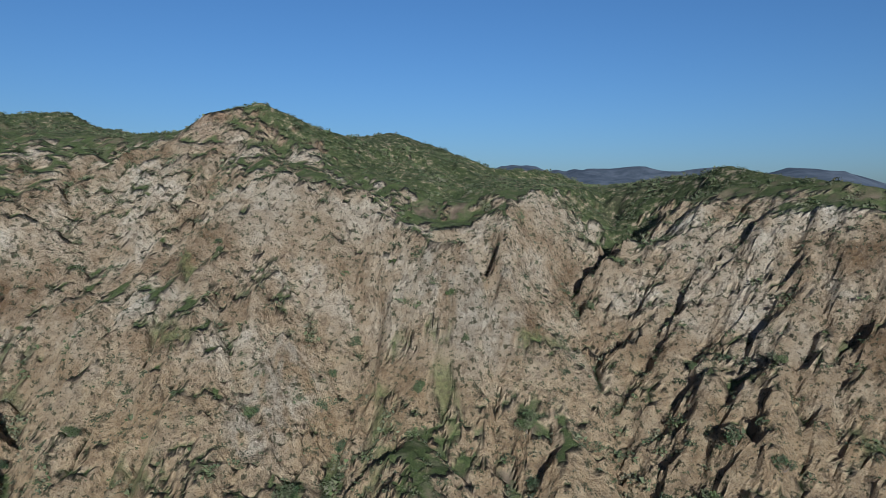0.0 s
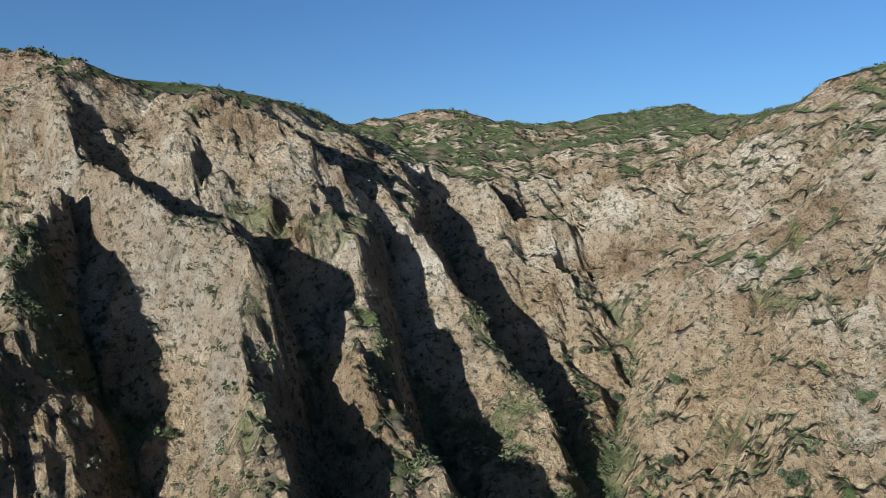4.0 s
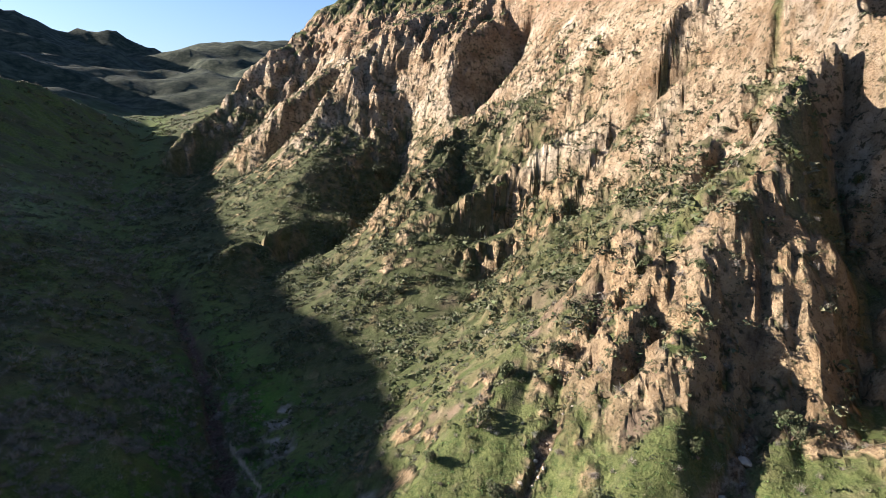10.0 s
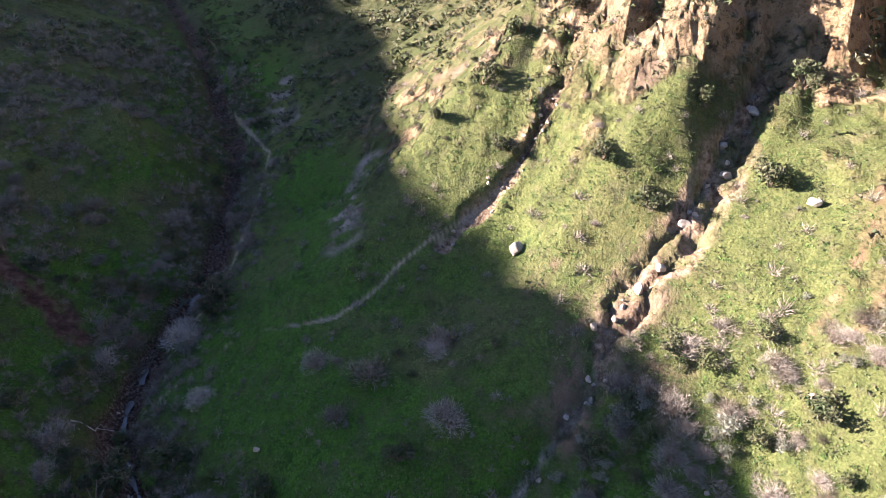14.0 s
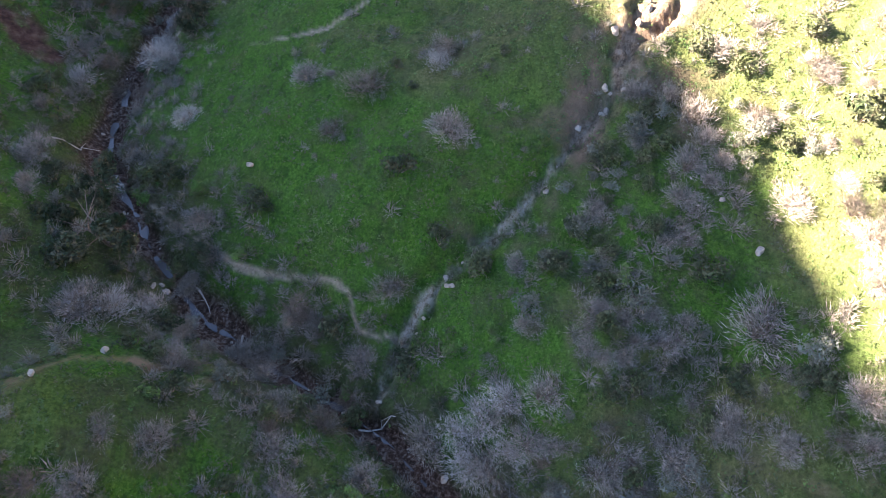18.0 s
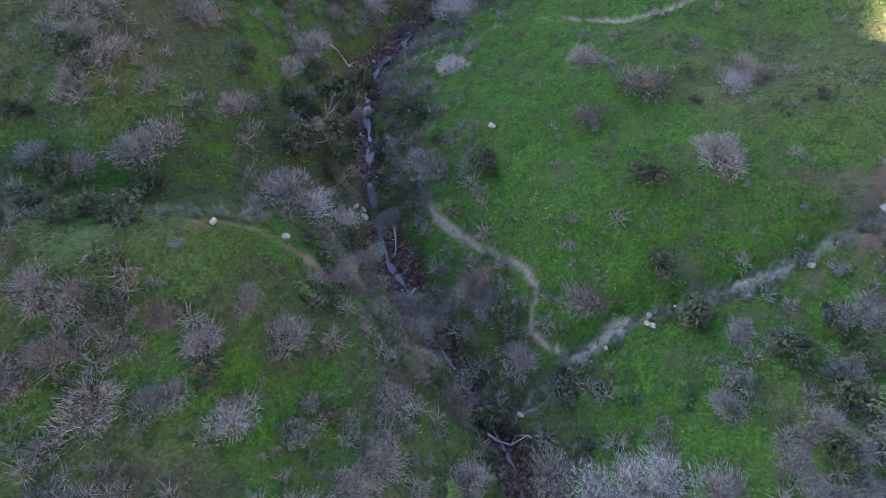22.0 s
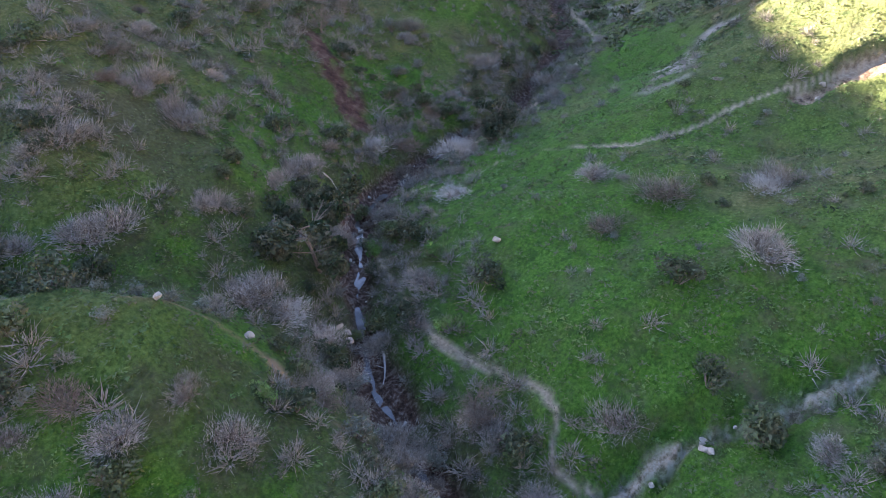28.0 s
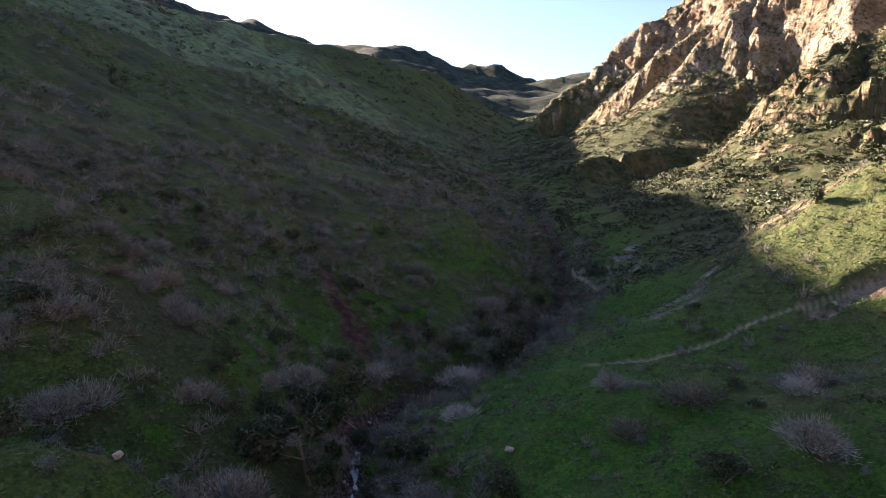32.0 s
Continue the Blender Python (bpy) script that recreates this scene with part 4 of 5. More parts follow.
def twigs(name, x, y, size, each, material, label, category, rng):
    """Leafless bushes as thin tapering twigs that fan out from the foot into a dome."""
    n = len(x)
    z, _ = land(x, y)
    d = rng.normal(size=(n, each, 3))
    d[..., 2] = np.abs(d[..., 2]) + 0.15
    d /= np.linalg.norm(d, axis=-1, keepdims=True)
    lump = 0.8 + 0.3 * np.sin(d[..., :1] * 4 + rng.random((n, 1, 1)) * 6) * np.cos(d[..., 1:2] * 4 + rng.random((n, 1, 1)) * 6)
    a = d * lump * (0.15 + 0.5 * rng.random((n, each, 1)))
    e = d + rng.normal(size=(n, each, 3)) * 0.45
    b = a + e * (0.18 + 0.3 * rng.random((n, each, 1)))
    w = np.cross(e, rng.normal(size=(n, each, 3)))
    w *= 0.021 / np.maximum(np.linalg.norm(w, axis=-1, keepdims=True), 1e-6)
    tri = np.stack([a - w, a + w, b], 2)
    tri[..., 2] = np.maximum(tri[..., 2], 0) * 1.15
    co = (np.stack([x, y, z - 0.05], -1)[:, None, None] + tri * size[:, None, None, None]).reshape(-1, 3)
    me = bpy.data.meshes.new(name)
    me.vertices.add(len(co))
    me.vertices.foreach_set("co", co.astype(np.float32).ravel())
    me.loops.add(len(co))
    me.loops.foreach_set("vertex_index", np.arange(len(co), dtype=np.int32))
    me.polygons.add(len(co) // 3)
    me.polygons.foreach_set("loop_start", np.arange(0, len(co), 3, dtype=np.int32))
    me.update()
    me.materials.append(material)
    return tagged(new(name, me), label, category, kind="stuff")


sx_, sy_ = strew(rng, 24000, (-330, 60, -330, -60), south_chance)
ok = (sy_ < -62) & (sx_ * 0.62 - sy_ * 0.75 > 8)
sx_, sy_ = sx_[ok], sy_[ok]
pick = rng.random(len(sx_)) < 0.55
GREY_TWIG = bark("grey twig", (0.125, 0.108, 0.085), (0.28, 0.245, 0.195))
twigs("bare_slope_scrub", sx_[pick], sy_[pick], 1.1 + 1.5 * rng.random(int(pick.sum())) ** 1.6, 64, GREY_TWIG, "grey leafless scrub on the shaded slope", "shrubs", rng)
sx_, sy_ = sx_[~pick], sy_[~pick]
scatter("south_slope_scrub", sx_, sy_, 0.6 + 1.0 * rng.random(len(sx_)) ** 1.8, np.clip(0.42 + 0.22 * rng.normal(size=len(sx_)), 0, 1), 46, 0.15, SCRUB, "dark green scrub on the shaded slope", "shrubs", rng)


def far_chance(x, y, z, g, mk):
    return 0.05 + 0.7 * smooth(fbm(x / 26, y / 26, 89, 4, 0.6), -0.1, 0.5)


fx_, fy_ = strew(rng, 8000, (-640, 60, -620, -330), far_chance)
gx_, gy_ = strew(rng, 2500, (-560, -330, -480, -300), far_chance)
fx_, fy_ = np.concatenate([fx_, gx_]), np.concatenate([fy_, gy_])
scatter("far_slope_scrub", fx_, fy_, 1.0 + 1.8 * rng.random(len(fx_)) ** 2, np.clip(0.4 + 0.3 * rng.normal(size=len(fx_)), 0, 1), 26, 0.24, SCRUB, "dark brush on the far shaded slopes", "shrubs", rng)

# ---- single plants, stones and the pole ----
def tube(vs, fs, a, b, ra, rb, sides=3):
    """Adds a tapered stick from a to b to lists of corners and faces."""
    a, b = Vector(a), Vector(b)
    u = (b - a).orthogonal().normalized()
    w = (b - a).normalized().cross(u)
    n = len(vs)
    for p, r in ((a, ra), (b, rb)):
        for k in range(sides):
            t = 6.2832 * k / sides
            vs.append(p + (u * math.cos(t) + w * math.sin(t)) * r)
    for k in range(sides):
        m = (k + 1) % sides
        fs.append((n + k, n + m, n + sides + m, n + sides + k))


def mesh_of(name, vs, fs, material, tone=None):
    me = bpy.data.meshes.new(name)
    me.from_pydata([tuple(v) for v in vs], [], fs)
    if tone is not None:
        me.attributes.new("tone", "FLOAT", "POINT").data.foreach_set("value", np.full(len(vs), tone, np.float32))
    me.materials.append(material)
    return me


def grow(rnd, vs, fs, base, way, length, radius, depth, spread, fork):
    """A branch that bends and forks."""
    a = Vector(base)
    d = Vector(way).normalized()
    steps = 3 if depth > 1 else 2
    for k in range(steps):
        d = (d + Vector((rnd.gauss(0, 0.18), rnd.gauss(0, 0.18), rnd.gauss(0.04, 0.12)))).normalized()
        b = a + d * length / steps
        tube(vs, fs, a, b, radius * (1 - 0.28 * k), radius * (1 - 0.28 * (k + 1)) + 0.002)
        if depth > 0:
            for _ in range(fork):
                side = (d + Vector((rnd.gauss(0, spread), rnd.gauss(0, spread), rnd.gauss(0.1, spread * 0.7)))).normalized()
                grow(rnd, vs, fs, a + (b - a) * rnd.random(), side, length * rnd.uniform(0.4, 0.65), radius * 0.55, depth - 1, spread, fork)
        a = b


def cloud(rnd_seed, n, centres, leaf):
    """Leaf triangles in soft clumps round the centres (x, y, z, radius)."""
    g = np.random.default_rng(rnd_seed)
    c = np.array(centres)
    pick = g.integers(0, len(c), n)
    d = g.normal(size=(n, 3))
    d /= np.linalg.norm(d, axis=1, keepdims=True)
    p = c[pick, :3] + d * c[pick, 3:4] * (0.35 + 0.65 * g.random((n, 1)) ** 0.6)
    tri = g.normal(size=(n, 3, 3)) * leaf
    co = (p[:, None] + tri - tri.mean(1, keepdims=True)).reshape(-1, 3)
    return [Vector(v) for v in co], [(3 * k, 3 * k + 1, 3 * k + 2) for k in range(n)]


GREY_BARK = bark("weathered twig", (0.14, 0.12, 0.095), (0.38, 0.335, 0.27))
PALE_BARK = bark("pale twig", (0.28, 0.25, 0.205), (0.50, 0.45, 0.375))
BROWN_BARK = bark("brown twig", (0.10, 0.075, 0.055), (0.22, 0.17, 0.12))
LEAF_DARK = leaves("dark leaf", [(0.0, (0.012, 0.024, 0.008)), (0.5, (0.03, 0.05, 0.014)), (1.0, (0.07, 0.09, 0.025))])
LEAF_BRIGHT = leaves("young leaf", [(0.0, (0.04, 0.10, 0.014)), (0.5, (0.09, 0.19, 0.028)), (1.0, (0.15, 0.24, 0.05))])
LEAF_SAGE = leaves("sage leaf", [(0.0, (0.09, 0.10, 0.075)), (0.5, (0.15, 0.16, 0.12)), (1.0, (0.22, 0.23, 0.18))])


def bare_shrub(seed, material, stems, height):
    """A dome of fanned stems hung with very many fine twigs."""
    rnd = random.Random(seed)
    vs, fs, v2, f2 = [], [], [], []
    hubs = [(rnd.gauss(0, 0.22), rnd.gauss(0, 0.22)) for _ in range(4)]
    for k in range(stems):
        hx, hy = hubs[k % 4]
        t, lean = rnd.random() * 6.283, rnd.random() ** 0.7 * 1.15
        reach = rnd.uniform(0.5, 0.85)
        d = Vector((math.cos(t) * math.sin(lean), math.sin(t) * math.sin(lean), math.cos(lean) * height)) * reach
        a = Vector((hx, hy, -0.1))
        b = a + d * 0.55 + Vector((rnd.gauss(0, 0.05), rnd.gauss(0, 0.05), 0.12))
        c = a + d + Vector((rnd.gauss(0, 0.07), rnd.gauss(0, 0.07), 0.06))
        tube(vs, fs, a, b, 0.014, 0.010)
        tube(vs, fs, b, c, 0.010, 0.004)
    for _ in range(1700):
        hx, hy = rnd.choice(hubs)
        t, up = rnd.random() * 6.283, rnd.uniform(0.05, 1.0)
        side = math.sqrt(max(0.0, 1 - up * up))
        d = Vector((math.cos(t) * side, math.sin(t) * side, up * height))
        r = (0.30 + 0.55 * rnd.random() ** 0.7) * (0.85 + 0.25 * math.sin(3 * t + seed) * math.cos(4 * up + seed))
        p = Vector((hx, hy, 0)) + d * r
        q = p + (d.normalized() * 0.9 + Vector((rnd.gauss(0, 0.5), rnd.gauss(0, 0.5), rnd.gauss(0.3, 0.35)))).normalized() * rnd.uniform(0.12, 0.32)
        w = (q - p).orthogonal().normalized() * rnd.uniform(0.004, 0.0105)
        n = len(v2)
        v2 += [p - w, p + w, q]
        f2.append((n, n + 1, n + 2))
    return mesh_of("woody_base", vs, fs, BROWN_BARK), mesh_of("twig_mass", v2, f2, material)


def leafy_shrub(seed, material, tone, leaf, n):
    rnd = random.Random(seed)
    vs, fs = [], []
    lumps = []
    for _ in range(9):
        t, lean = rnd.random() * 6.283, rnd.uniform(0.1, 0.9)
        tip = Vector((math.cos(t) * lean * 0.75, math.sin(t) * lean * 0.75, rnd.uniform(0.4, 0.95)))
        tube(vs, fs, (0, 0, -0.1), tip, 0.03, 0.01)
        lumps.append((*tip, rnd.uniform(0.22, 0.42)))
    stems = mesh_of("woody_base", vs, fs, BROWN_BARK)
    v2, f2 = cloud(seed, n, lumps, leaf)
    return stems, mesh_of("foliage", v2, f2, material, tone)


def thing_of(name, meshes):
    """A thing at its foot, with the meshes as its parts."""
    top = new(name)
    top.empty_display_size = 0.2
    for me in meshes:
        ob = new(me.name.split(".")[0], me)
        ob.parent = top
        if ob.name.startswith(("twig", "foliage")):
            tagged(ob, kind="stuff")
    return top


def height_at(x, y):
    return float(land(np.array([float(x)]), np.array([float(y)]))[0][0])


KINDS = {"grey": [], "brown": [], "pale": [], "green": [], "bright": [], "sage": []}
for k in range(5):
    KINDS["grey"].append((thing_of("bare_shrub", bare_shrub(10 + k, GREY_BARK, 84 + 6 * k, 0.85)), "grey leafless shrub with many fine twigs on the grass", "bare shrubs"))
for k in range(2):
    KINDS["brown"].append((thing_of("bare_shrub", bare_shrub(40 + k, BROWN_BARK, 70, 0.9)), "dark brown leafless shrub beside the creek", "bare shrubs"))
for k in range(3):
    KINDS["pale"].append((thing_of("bare_shrub", bare_shrub(30 + k, PALE_BARK, 60, 0.7)), "pale silvery leafless shrub spreading low over the ground", "bare shrubs"))
for k in range(4):
    KINDS["green"].append((thing_of("green_shrub", leafy_shrub(50 + k, LEAF_DARK, 0.3 + 0.2 * k, 0.055, 900)), "dense dark green chaparral shrub", "green shrubs"))
for k in range(2):
    KINDS["bright"].append((thing_of("green_shrub", leafy_shrub(70 + k, LEAF_BRIGHT, 0.4 + 0.3 * k, 0.05, 760)), "bright green young shrub beside the trail", "green shrubs"))
for k in range(2):
    KINDS["sage"].append((thing_of("sage_shrub", leafy_shrub(80 + k, LEAF_SAGE, 0.3 + 0.4 * k, 0.045, 700)), "grey-green sage shrub growing low", "sage shrubs"))
for some in KINDS.values():
    for ob, label, group in some:
        tagged(ob, label, "shrub", group)
first_used = set()


def plant(kind, x, y, size, rnd, tall=1.0):
    ob, _, _ = rnd.choice(KINDS[kind])
    m = Matrix.LocRotScale((x, y, height_at(x, y) - 0.05), Euler((rnd.gauss(0, 0.06), rnd.gauss(0, 0.06), rnd.random() * 6.283)), None)
    if ob.name in first_used:
        ob = copy_thing(ob, m)
    first_used.add(ob.name)
    ob.matrix_basis = m @ Matrix.Diagonal((size, size, size * tall, 1))


rnd = random.Random(4)
GREY_AT = [(-51.9, -34.7, 2.1), (-50.9, -26.7, 3.1), (-47.5, -15.9, 2.5), (-45.5, -29.0, 1.9), (-57.5, -20.4, 2.3), (-32.2, -17.1, 2.2), (-26.1, -17.9, 1.8), (-36.4, 16.8, 3.2), (-49.2, 7.5, 2.0), (-45.7, 16.8, 2.0), (-26.0, 1.0, 2.1), (-23.6, -2.3, 2.1), (-19.8, -2.1, 2.7), (-22.0, 0.8, 2.1), (-20.2, -8.3, 2.5), (-33.8, -39.7, 2.0), (-18.2, -42.2, 2.7), (-21.4, -35.1, 1.9), (-21.8, -29.0, 2.5), (-26.9, -23.4, 2.1), (-53.6, 6.4, 2.4), (-55.6, 4.2, 1.8), (-60.6, 7.2, 2.2), (-42.1, 22.8, 2.1), (-22.0, 7.2, 1.9), (-24.6, 13.5, 2.2), (-27.5, 16.0, 1.9)]
GREY_SOUTH = [(1.2, -35.2, 2.0), (-9.3, -27.5, 1.8), (-4.0, -29.3, 1.8), (-0.1, -31.4, 1.3), (3.5, -29.9, 2.4), (8.1, -26.3, 1.8), (-12.8, -19.6, 1.9), (-17.4, -21.6, 1.5), (-9.7, -16.5, 1.8), (-23.0, -29.1, 2.0), (-11.6, -55.2, 2.5), (-10.7, -49.0, 2.7), (-19.2, -50.5, 1.7), (-31.5, -58.0, 2.6), (6.8, -33.0, 1.8), (0.5, -28.3, 1.3), (-2.9, -16.3, 2.2), (-7.0, -16.5, 1.8), (-13.7, -12.4, 1.7), (4.1, -34.1, 1.3), (-17.1, -32.2, 1.8), (-22.0, -60.1, 2.3), (-9.0, -49.5, 1.9), (-69.2, -85.6, 2.6), (-77.1, -76.4, 2.6), (-83.5, -68.3, 2.8), (-61.2, -92.6, 2.8), (-45.2, -89.6, 2.4), (-21.9, -66.3, 2.5)]
PALE_AT = [(-55.8, -59.2, 3.0), (-58.0, -60.5, 2.2), (-47.0, -66.0, 2.2), (-23.0, -4.0, 2.6), (-21.0, -5.5, 2.2), (-24.5, -2.0, 2.2), (-19.0, -3.5, 2.3), (-20.0, -40.5, 2.4), (-22.0, -39.0, 2.0), (-55.0, -57.5, 1.9), (-2.7, -24.6, 1.9), (-41.7, 6.9, 1.4), (-45.9, -48.7, 1.8), (-17.9, -42.6, 2.6), (-56.0, -20.6, 1.9), (-20.8, -0.5, 1.8)]
GREEN_AT = [(-36.6, -8.8, 2.6), (-37.1, -13.6, 1.6), (-36.2, -33.7, 2.0), (-42.0, -19.5, 2.0), (-39.5, 11.4, 2.2), (-53.0, 19.8, 2.3), (-58.5, 9.1, 2.0), (-50.8, 15.4, 1.8), (-3.0, -49.8, 1.9), (-4.0, -44.2, 1.5), (2.0, -40.7, 1.4), (-9.3, -20.9, 1.4), (-34.0, -64.5, 1.7), (-24.4, -54.8, 1.7), (-83.5, -6.7, 2.4), (-92.2, -33.7, 2.0), (-107.6, -26.2, 2.6), (-78.3, 0.2, 2.4), (-82.8, 13.9, 3.0), (-91.4, 4.8, 2.4), (-98.4, 16.7, 2.8), (-60.0, 5.8, 2.2), (-98.3, -28.2, 2.8), (-88.2, -22.2, 2.0)]
NORTH_WALL_GREEN = [(-44, 187, 1.8), (-5, 163, 2.0), (-12, 154, 2.6), (-49, 144, 2.0), (-51, 121, 3.0), (-37, 130, 3.0), (-101, 138, 2.2), (-112, 139, 2.0), (-85, 136, 1.5), (-144, 139, 1.6), (-1, 160, 1.8), (23, 162, 1.5), (14, 150, 3.0), (14, 140, 3.0), (-69, 181, 1.5), (-112, 165, 1.2), (-34, 164, 1.8), (-35, 155, 2.0), (-30, 153, 2.5), (-75, 120, 2.2), (-30, 172, 2.0)]
NORTH_RIM_GREEN = [(-67, 176, 1.5), (-114, 165, 1.3), (52, 159, 1.8), (67, 147, 2.0), (13, 148, 3.0), (48, 132, 3.0), (61, 130, 2.5), (33, 184, 2.0), (-84, 136, 2.0), (-48, 145, 2.0), (54, 136, 2.4), (40, 136, 2.4)]
WEST_WALL_GREEN = [(-103, 62, 2.2), (-114, 59, 2.4), (-97, 64, 1.8), (-86, 36, 2.2), (-141, 30, 2.0), (-116, -4, 1.5), (-173, 9, 1.6), (-149, -1, 1.6), (-211, -25, 2.0), (-219, -56, 2.0), (-119, 36, 2.0), (-120, 62, 2.0), (-239, -45, 1.8), (-113, 4, 1.8)]
UPSTREAM_GREEN = [(-300, -140, 3.4), (-240, -71, 2.5), (-224, -43, 2.0), (-205, -118, 3.2), (-184, -68, 2.6), (-175, -55, 2.0), (-121, -5, 2.0), (-110, -17, 2.4), (-110, -3, 2.0), (-177, -76, 2.6), (-175, -86, 2.4), (-199, -80, 2.2), (-216, -56, 2.0)]
BRIGHT_AT = [(-31.1, -33.3, 1.4), (-36.7, -41.4, 1.7), (-37.3, 4.6, 1.3), (-28.1, -8.6, 1.3), (-30.4, -5.6, 1.3), (-34.5, -48.8, 1.6), (-13.1, -30.1, 1.2), (-12.0, -11.9, 1.3), (-22.1, -18.2, 1.1), (-36.9, -42.3, 1.2)]
SAGE_AT = [(-5.5, -40.5, 0.9), (-7.5, -39.2, 0.8), (-9.4, -38.2, 0.9), (-11.2, -38.0, 0.8), (-12.8, -37.8, 0.9), (-40.2, 8.5, 0.9), (-38.0, 2.4, 0.8), (-43.5, 3.0, 0.9), (-46.0, 1.0, 1.0), (-48.0, -1.0, 0.9), (-6.6, -34.8, 0.8)]
for kind, some in (("grey", GREY_AT), ("grey", GREY_SOUTH), ("pale", PALE_AT), ("green", GREEN_AT), ("green", NORTH_WALL_GREEN + NORTH_RIM_GREEN), ("green", WEST_WALL_GREEN + UPSTREAM_GREEN), ("bright", BRIGHT_AT), ("sage", SAGE_AT)):
    for x, y, size in some:
        plant(kind, x, y, size * (1.18 if kind in ("grey", "pale") else 1.1), rnd, 0.9)
# A ring of bare twigs round a green heart, on the slope east of the wash.
for k in range(7):
    plant("grey", -31.6 + 2.0 * math.cos(k * 0.9), 4.5 + 2.0 * math.sin(k * 0.9), 1.5, rnd, 0.8)
plant("green", -31.6, 4.5, 1.3, rnd)


def fill(n, box, chance, kinds, low, high):
    g = np.random.default_rng(n)
    x, y = strew(g, n, box, chance)
    for a, b in zip(x, y):
        plant(rnd.choices([k for k, _ in kinds], [w for _, w in kinds])[0], float(a), float(b), rnd.uniform(low, high), rnd, 0.85)


def corridor(x, y, z, g, mk):
    d = near_line(x, y, CREEK)
    return smooth(11 - d, 0, 6) * (d > 1.6) * (1 - mk["trail"]) * (1 - mk["wash"]) * 0.8


def bench(x, y, z, g, mk):
    side = smooth(np.interp(x, BED_X, BED_Y) - y + 6, 0, 6)
    side = np.where(x > -22, smooth(-12 - y + 0.5 * (x + 14), 0, 6), side)
    return side * smooth(fbm(x / 9, y / 9, 95, 3), -0.35, 0.45) * (1 - mk["scar"]) * (1 - mk["red"]) * 0.75


def east_slope(x, y, z, g, mk):
    return smooth(y - (-9 - 0.2 * (x + 30)), 0, 6) * smooth(fbm(x / 8, y / 8, 96, 3), -0.2, 0.5) * (1 - mk["wash"]) * (1 - mk["trail"])


def lawn(x, y, z, g, mk):
    return mk["low"] * (1 - mk["trail"]) * (1 - mk["wash"]) * 0.5


fill(560, (-130, -6, -112, 8), corridor, [("grey", 4), ("brown", 4), ("green", 5), ("pale", 1)], 1.1, 2.4)
fill(800, (-75, 26, -100, -12), bench, [("grey", 6), ("brown", 2), ("green", 8), ("sage", 1)], 0.9, 2.2)
fill(420, (-62, -12, -8, 34), east_slope, [("grey", 7), ("green", 3), ("sage", 3)], 0.9, 2.3)
fill(150, (-110, -40, -45, 25), lawn, [("green", 3), ("grey", 2), ("sage", 3)], 0.4, 1.0)


def brush_chance(x, y, z, g, mk):
    d = near_line(x, y, CREEK)
    side = np.interp(x, BED_X, BED_Y) - y
    south = np.where(x > -22, smooth(-12 - y + 0.5 * (x + 14), 0, 6), smooth(side + 6, 0, 6))
    east = smooth(y - (-9 - 0.2 * (x + 30)), 0, 6) * (x > -64)
    p = np.maximum.reduce([smooth(12 - d, 0, 6) * 0.9, south * smooth(fbm(x / 8, y / 8, 99, 3), -0.5, 0.3), 0.9 * east * smooth(fbm(x / 7, y / 7, 94, 3), -0.4, 0.3), np.full_like(x, 0.07)])
    return p * (1 - mk["red"]) * (1 - mk["scar"]) * (1 - mk["trail"]) * (1 - mk["wash"]) * (1 - mk["creek"])


bx_, by_ = strew(rng, 30000, (-135, 30, -120, 40), brush_chance)
pick = rng.random(len(bx_)) < 0.45
twigs("bare_brush", bx_[pick], by_[pick], 0.6 + 1.2 * rng.random(int(pick.sum())) ** 1.5, 110, GREY_TWIG, "low grey leafless brush along the creek and slopes", "shrubs", rng)
bx_, by_ = bx_[~pick], by_[~pick]
scatter("low_brush", bx_, by_, 0.42 + 0.75 * rng.random(len(bx_)) ** 1.5, np.clip(0.25 + 0.25 * rng.normal(size=len(bx_)), 0, 1), 52, 0.10, SCRUB, "low dark and olive brush along the creek and slopes", "shrubs", rng)


# ---- trees ----
def tree(name, x, y, height, seed, leaf_material, bark_material, tone, n_leaf, label, wide=0.55, bare=False):
    rnd = random.Random(seed)
    vs, fs, vb, fb = [], [], [], []
    lumps = []
    knots = [Vector((0, 0, -0.3))]
    for k in range(4):
        knots.append(knots[-1] + Vector((rnd.gauss(0, 0.05), rnd.gauss(0, 0.05), 0.17)) * height)
    for k, (a, b) in enumerate(zip(knots, knots[1:])):
        tube(vs, fs, a, b, height * (0.030 - 0.005 * k), height * (0.025 - 0.005 * k), 7)
    for k in range(16):
        at = knots[rnd.randrange(1, 5)]
        t = rnd.random() * 6.283
        tip = at + Vector((math.cos(t) * wide, math.sin(t) * wide, rnd.uniform(0.05, 0.42))) * height * rnd.uniform(0.45, 1.0)
        if bare:
            grow(rnd, vb, fb, at, tip - at, (tip - at).length * 0.8, height * 0.0055, 2, 0.5, 3)
        else:
            tube(vs, fs, at, tip, height * 0.010, height * 0.003, 4)
            lumps.append((*tip, height * rnd.uniform(0.10, 0.2)))
    z = height_at(x, y)
    top = new(name)
    new("trunk", mesh_of("trunk", vs, fs, bark_material)).parent = top
    top.matrix_basis = Matrix.Translation((x, y, z))
    if bare:
        new("branch_crown", mesh_of("branch_crown", vb, fb, bark_material)).parent = top
    else:
        v2, f2 = cloud(seed, n_leaf, lumps, height * 0.022)
        new("crown", mesh_of("crown", v2, f2, leaf_material, tone)).parent = top
    return tagged(top, label, "tree", "canyon trees")


